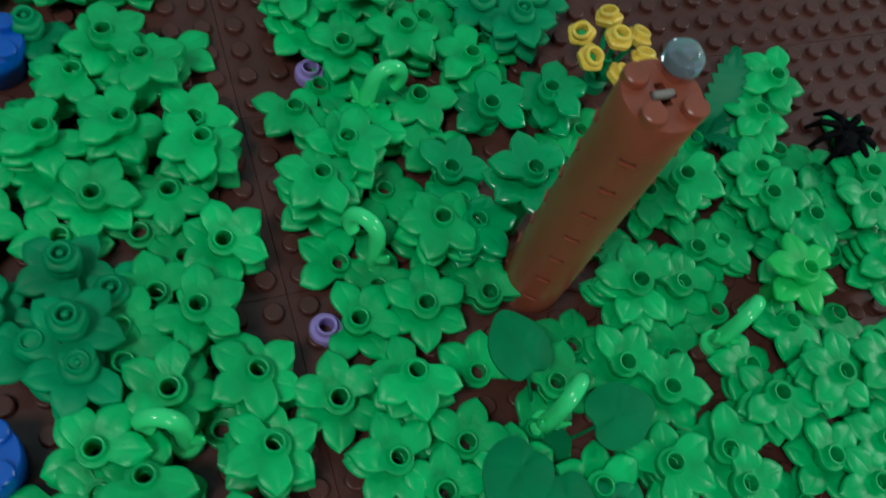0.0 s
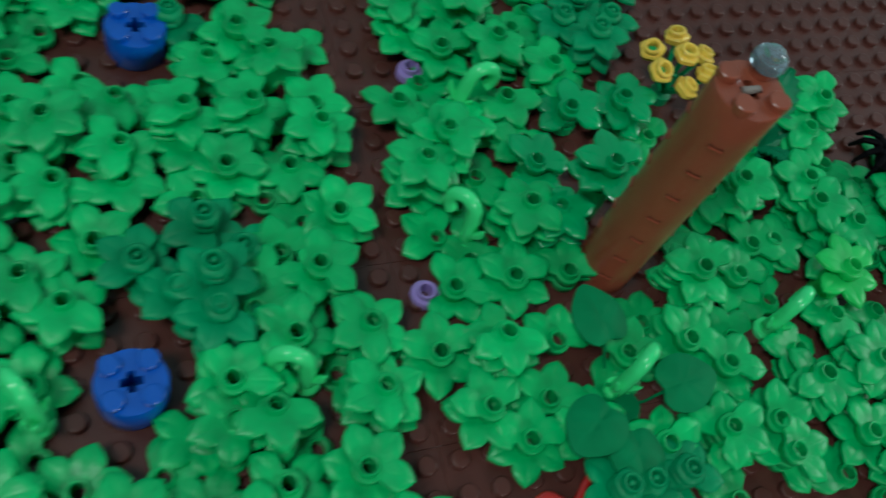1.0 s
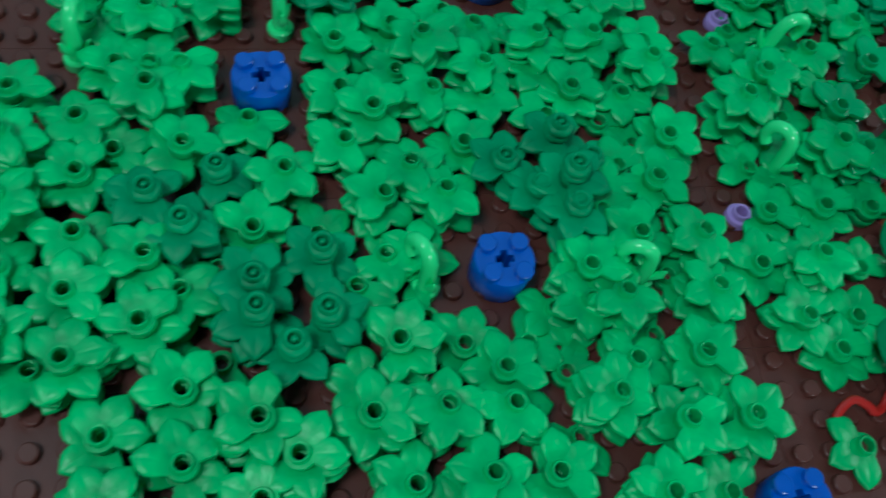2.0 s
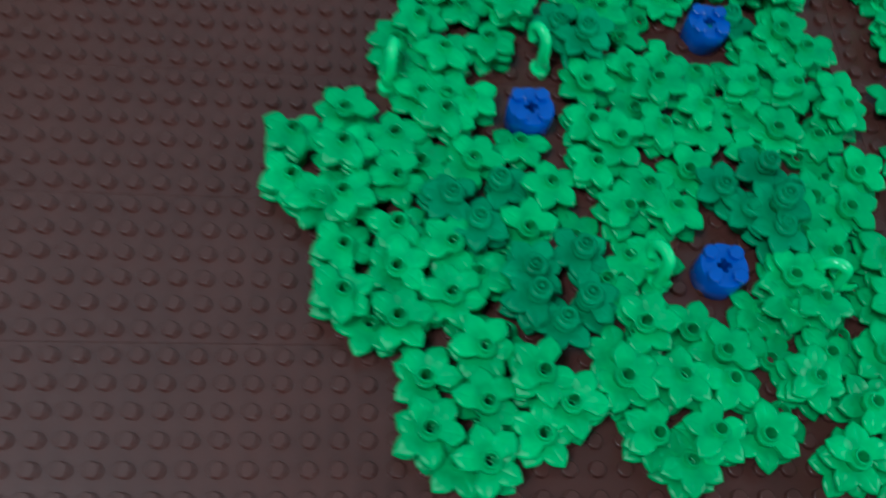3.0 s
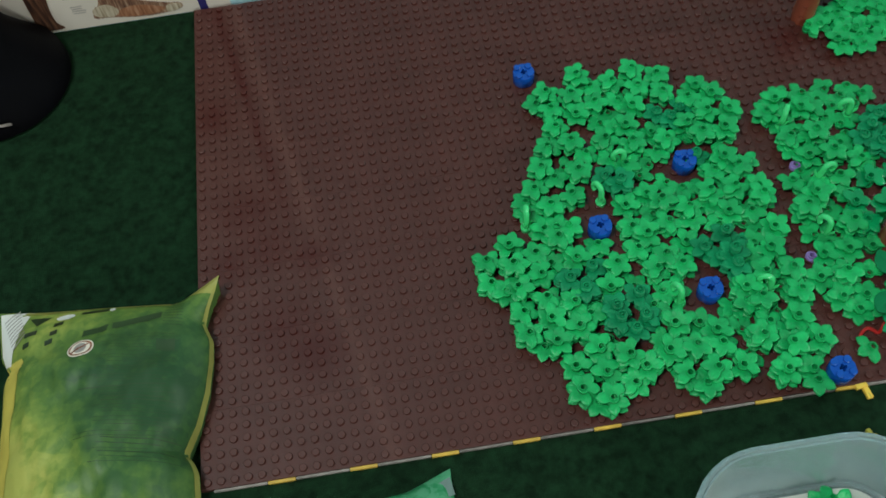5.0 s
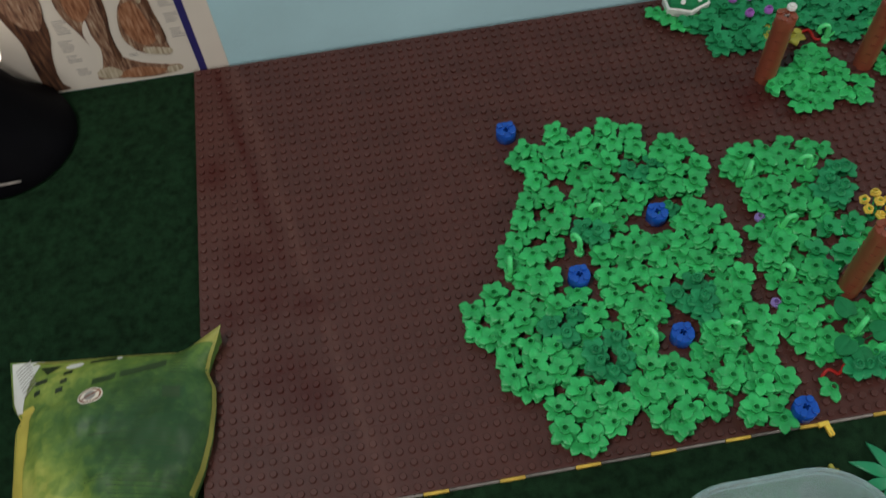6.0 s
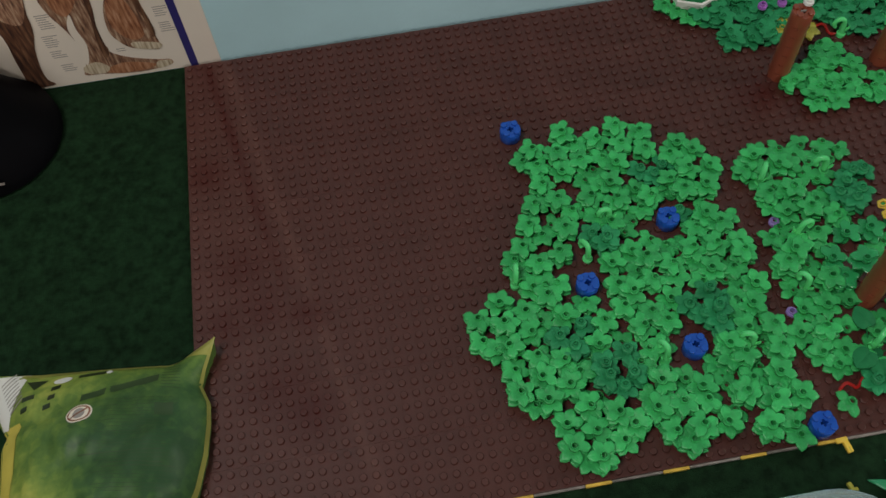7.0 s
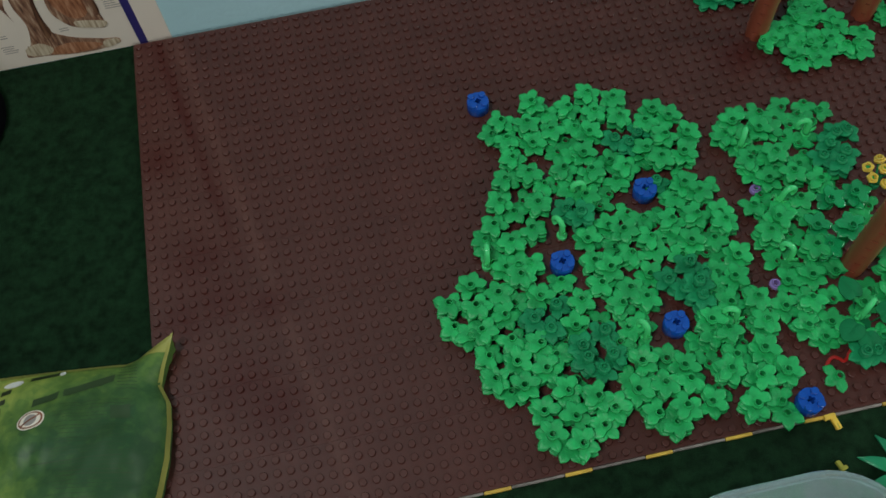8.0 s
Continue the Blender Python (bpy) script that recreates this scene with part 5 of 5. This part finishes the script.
small = thing("small_leaf_bag", "small clear plastic bag of green pieces on the felt", "plastic bag", 0, 0, 0)
part("film", grid_mesh(pouch(36, 32, 10, 9, 1.5, small_plan, lambda u, v: -0.3), -0.41), SMALLFILM, small)
FROST = material("frosted_clear_film", (0.30, 0.42, 0.38), 0.25, glass=0.5)
tipc = slab([(16.6, -50.4), (17.9, -49.9), (18.1, -51.2), (17.2, -51.4)], 0.0, 0.08)
part("corner", tipc, FROST, small, "empty clear corner")

# ---- the tub ----
TUB = material("milky_clear_plastic", (0.66, 0.84, 0.85), 0.24, mottle=0.06, scale=20, glass=0.72, coat=0.4)


def rounded(cx, cy, hx, hy, r, n=9):
    pts = []
    for k, (sx, sy) in enumerate(((1, 1), (-1, 1), (-1, -1), (1, -1))):
        for j in range(n):
            a = math.pi / 2 * (k + j / (n - 1))
            pts.append((cx + sx * (hx - r) + r * math.cos(a), cy + sy * (hy - r) + r * math.sin(a)))
    return pts


def tub(cx, cy, hx, hy, r, h):
    th = thing("plastic_tub", "milky clear plastic tub with rounded corners on the felt", "tub", cx, cy, -0.42)

    def shells(levels):
        bm = bmesh.new()
        rings = [[bm.verts.new((x, y, z)) for x, y in rounded(0, 0, hx + d, hy + d, r + d)] for d, z in levels]
        for a, b in zip(rings, rings[1:]):
            for k in range(len(a)):
                bm.faces.new((a[k], a[(k + 1) % len(a)], b[(k + 1) % len(a)], b[k]))
        return bm, rings
    bm, rings = shells([(-2.0, 0.0), (-1.8, 0.08), (0.0, h), (-0.14, h), (-1.75, 0.42), (-2.2, 0.22)])
    bm.faces.new(rings[-1])
    bm.faces.new(rings[0][::-1])
    part("body", bm, TUB, th)
    bm, rings = shells([(0.0, h - 0.35), (0.36, h - 0.38), (0.42, h - 0.30), (0.42, h - 0.05), (0.34, h + 0.06), (0.12, h + 0.08), (0.04, h - 0.02)])
    part("rim", bm, TUB, th, "thick rolled rim")
    part("lining", slab(rounded(0, 0, hx - 2.25, hy - 2.25, r - 2.25), 0.235, 0.26), material("worn_white_plastic", (0.62, 0.63, 0.56), 0.5, mottle=0.10, scale=25), th, "whitish tub bottom")
    return th


tub(41.3, -58.8, 8.1, 6.0, 5.1, 4.5)
wheel = thing("black_wheel", "black rubber wheel lying in the tub", "wheel", 38.2, -56.8, -0.15, 10)
part("tyre", lathe([(0.42, 0.0), (0.85, 0.0), (1.0, 0.12), (1.02, 0.6), (0.88, 0.78), (0.5, 0.78), (0.42, 0.66), (0.42, 0.0)], 30), BLACK, wheel)
part("hub", lathe([(0.0, 0.5), (0.16, 0.5), (0.2, 0.42), (0.42, 0.4), (0.43, 0.1), (0.0, 0.1)], 20), BLACK, wheel)
rnd2 = random.Random(12)
for k in range(26):
    a, d = rnd2.uniform(0, 6.28), 2.6 * math.sqrt(rnd2.random())
    th = thing("loose_leaf", "loose bright green leaf plate piled in the tub", "leaf plant", 43.0 + 1.2 * d * math.cos(a), -57.9 + 0.75 * d * math.sin(a), 0.2 + 0.55 * (1 - d / 2.7) * rnd2.random() * 2.2, rnd2.uniform(0, 360),
               data=rnd2.choice(LEAVES["bright"]), group="loose leaves in the tub", rx=rnd2.uniform(-28, 28), ry=rnd2.uniform(-28, 28))


# ---- palm leaf and odd pieces on the felt ----
def palm(x, y, turn):
    th = thing("palm_leaf", "flat green plastic palm leaf with long fingers on felt", "palm leaf", x, y, -0.42, turn)
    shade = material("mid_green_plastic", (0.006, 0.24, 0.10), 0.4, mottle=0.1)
    part("hub", lathe([(0.7, 0.0), (0.78, 0.1), (0.7, 0.3), (0.34, 0.36), (0.34, 0.52), (0.2, 0.55), (0.2, 0.2), (0.0, 0.2)], 20), shade, th)
    for k in range(8):
        a = radians(-126 + 36 * k)
        part("finger", blade(bmesh.new(), 3.9 - 0.25 * abs(k - 3.5), 0.98, a, z=0.28, lift=0.35, droop=0.3, start=0.5, foot=0.45, point=1.6, cup=0.08), shade, th)


palm(52.7, -53.4, 165)
clip = thing("yellow_clip", "small yellow plastic clip hanging over the board's edge", "clip", 48.75, -48.3, -0.30, 8)
part("bar", box(-0.45, -0.05, 0, 0.45, 0.35, 0.3, 0.04), YELLOW, clip)
part("tab", box(0.02, -0.92, -0.1, 0.46, 0.0, 0.22, 0.05), YELLOW, clip)
part("groove", box(0.21, -0.90, 0.21, 0.26, -0.5, 0.235, 0.0), OLIVE, clip)
bit = thing("olive_piece", "small olive plastic piece lying on the felt", "plastic piece", 48.1, -51.7, -0.42, 15)
part("bar", box(-0.17, -0.35, 0, 0.17, 0.40, 0.3, 0.05), OLIVE, bit)
part("foot", box(-0.17, -0.38, 0, 0.42, -0.10, 0.22, 0.05), OLIVE, bit)
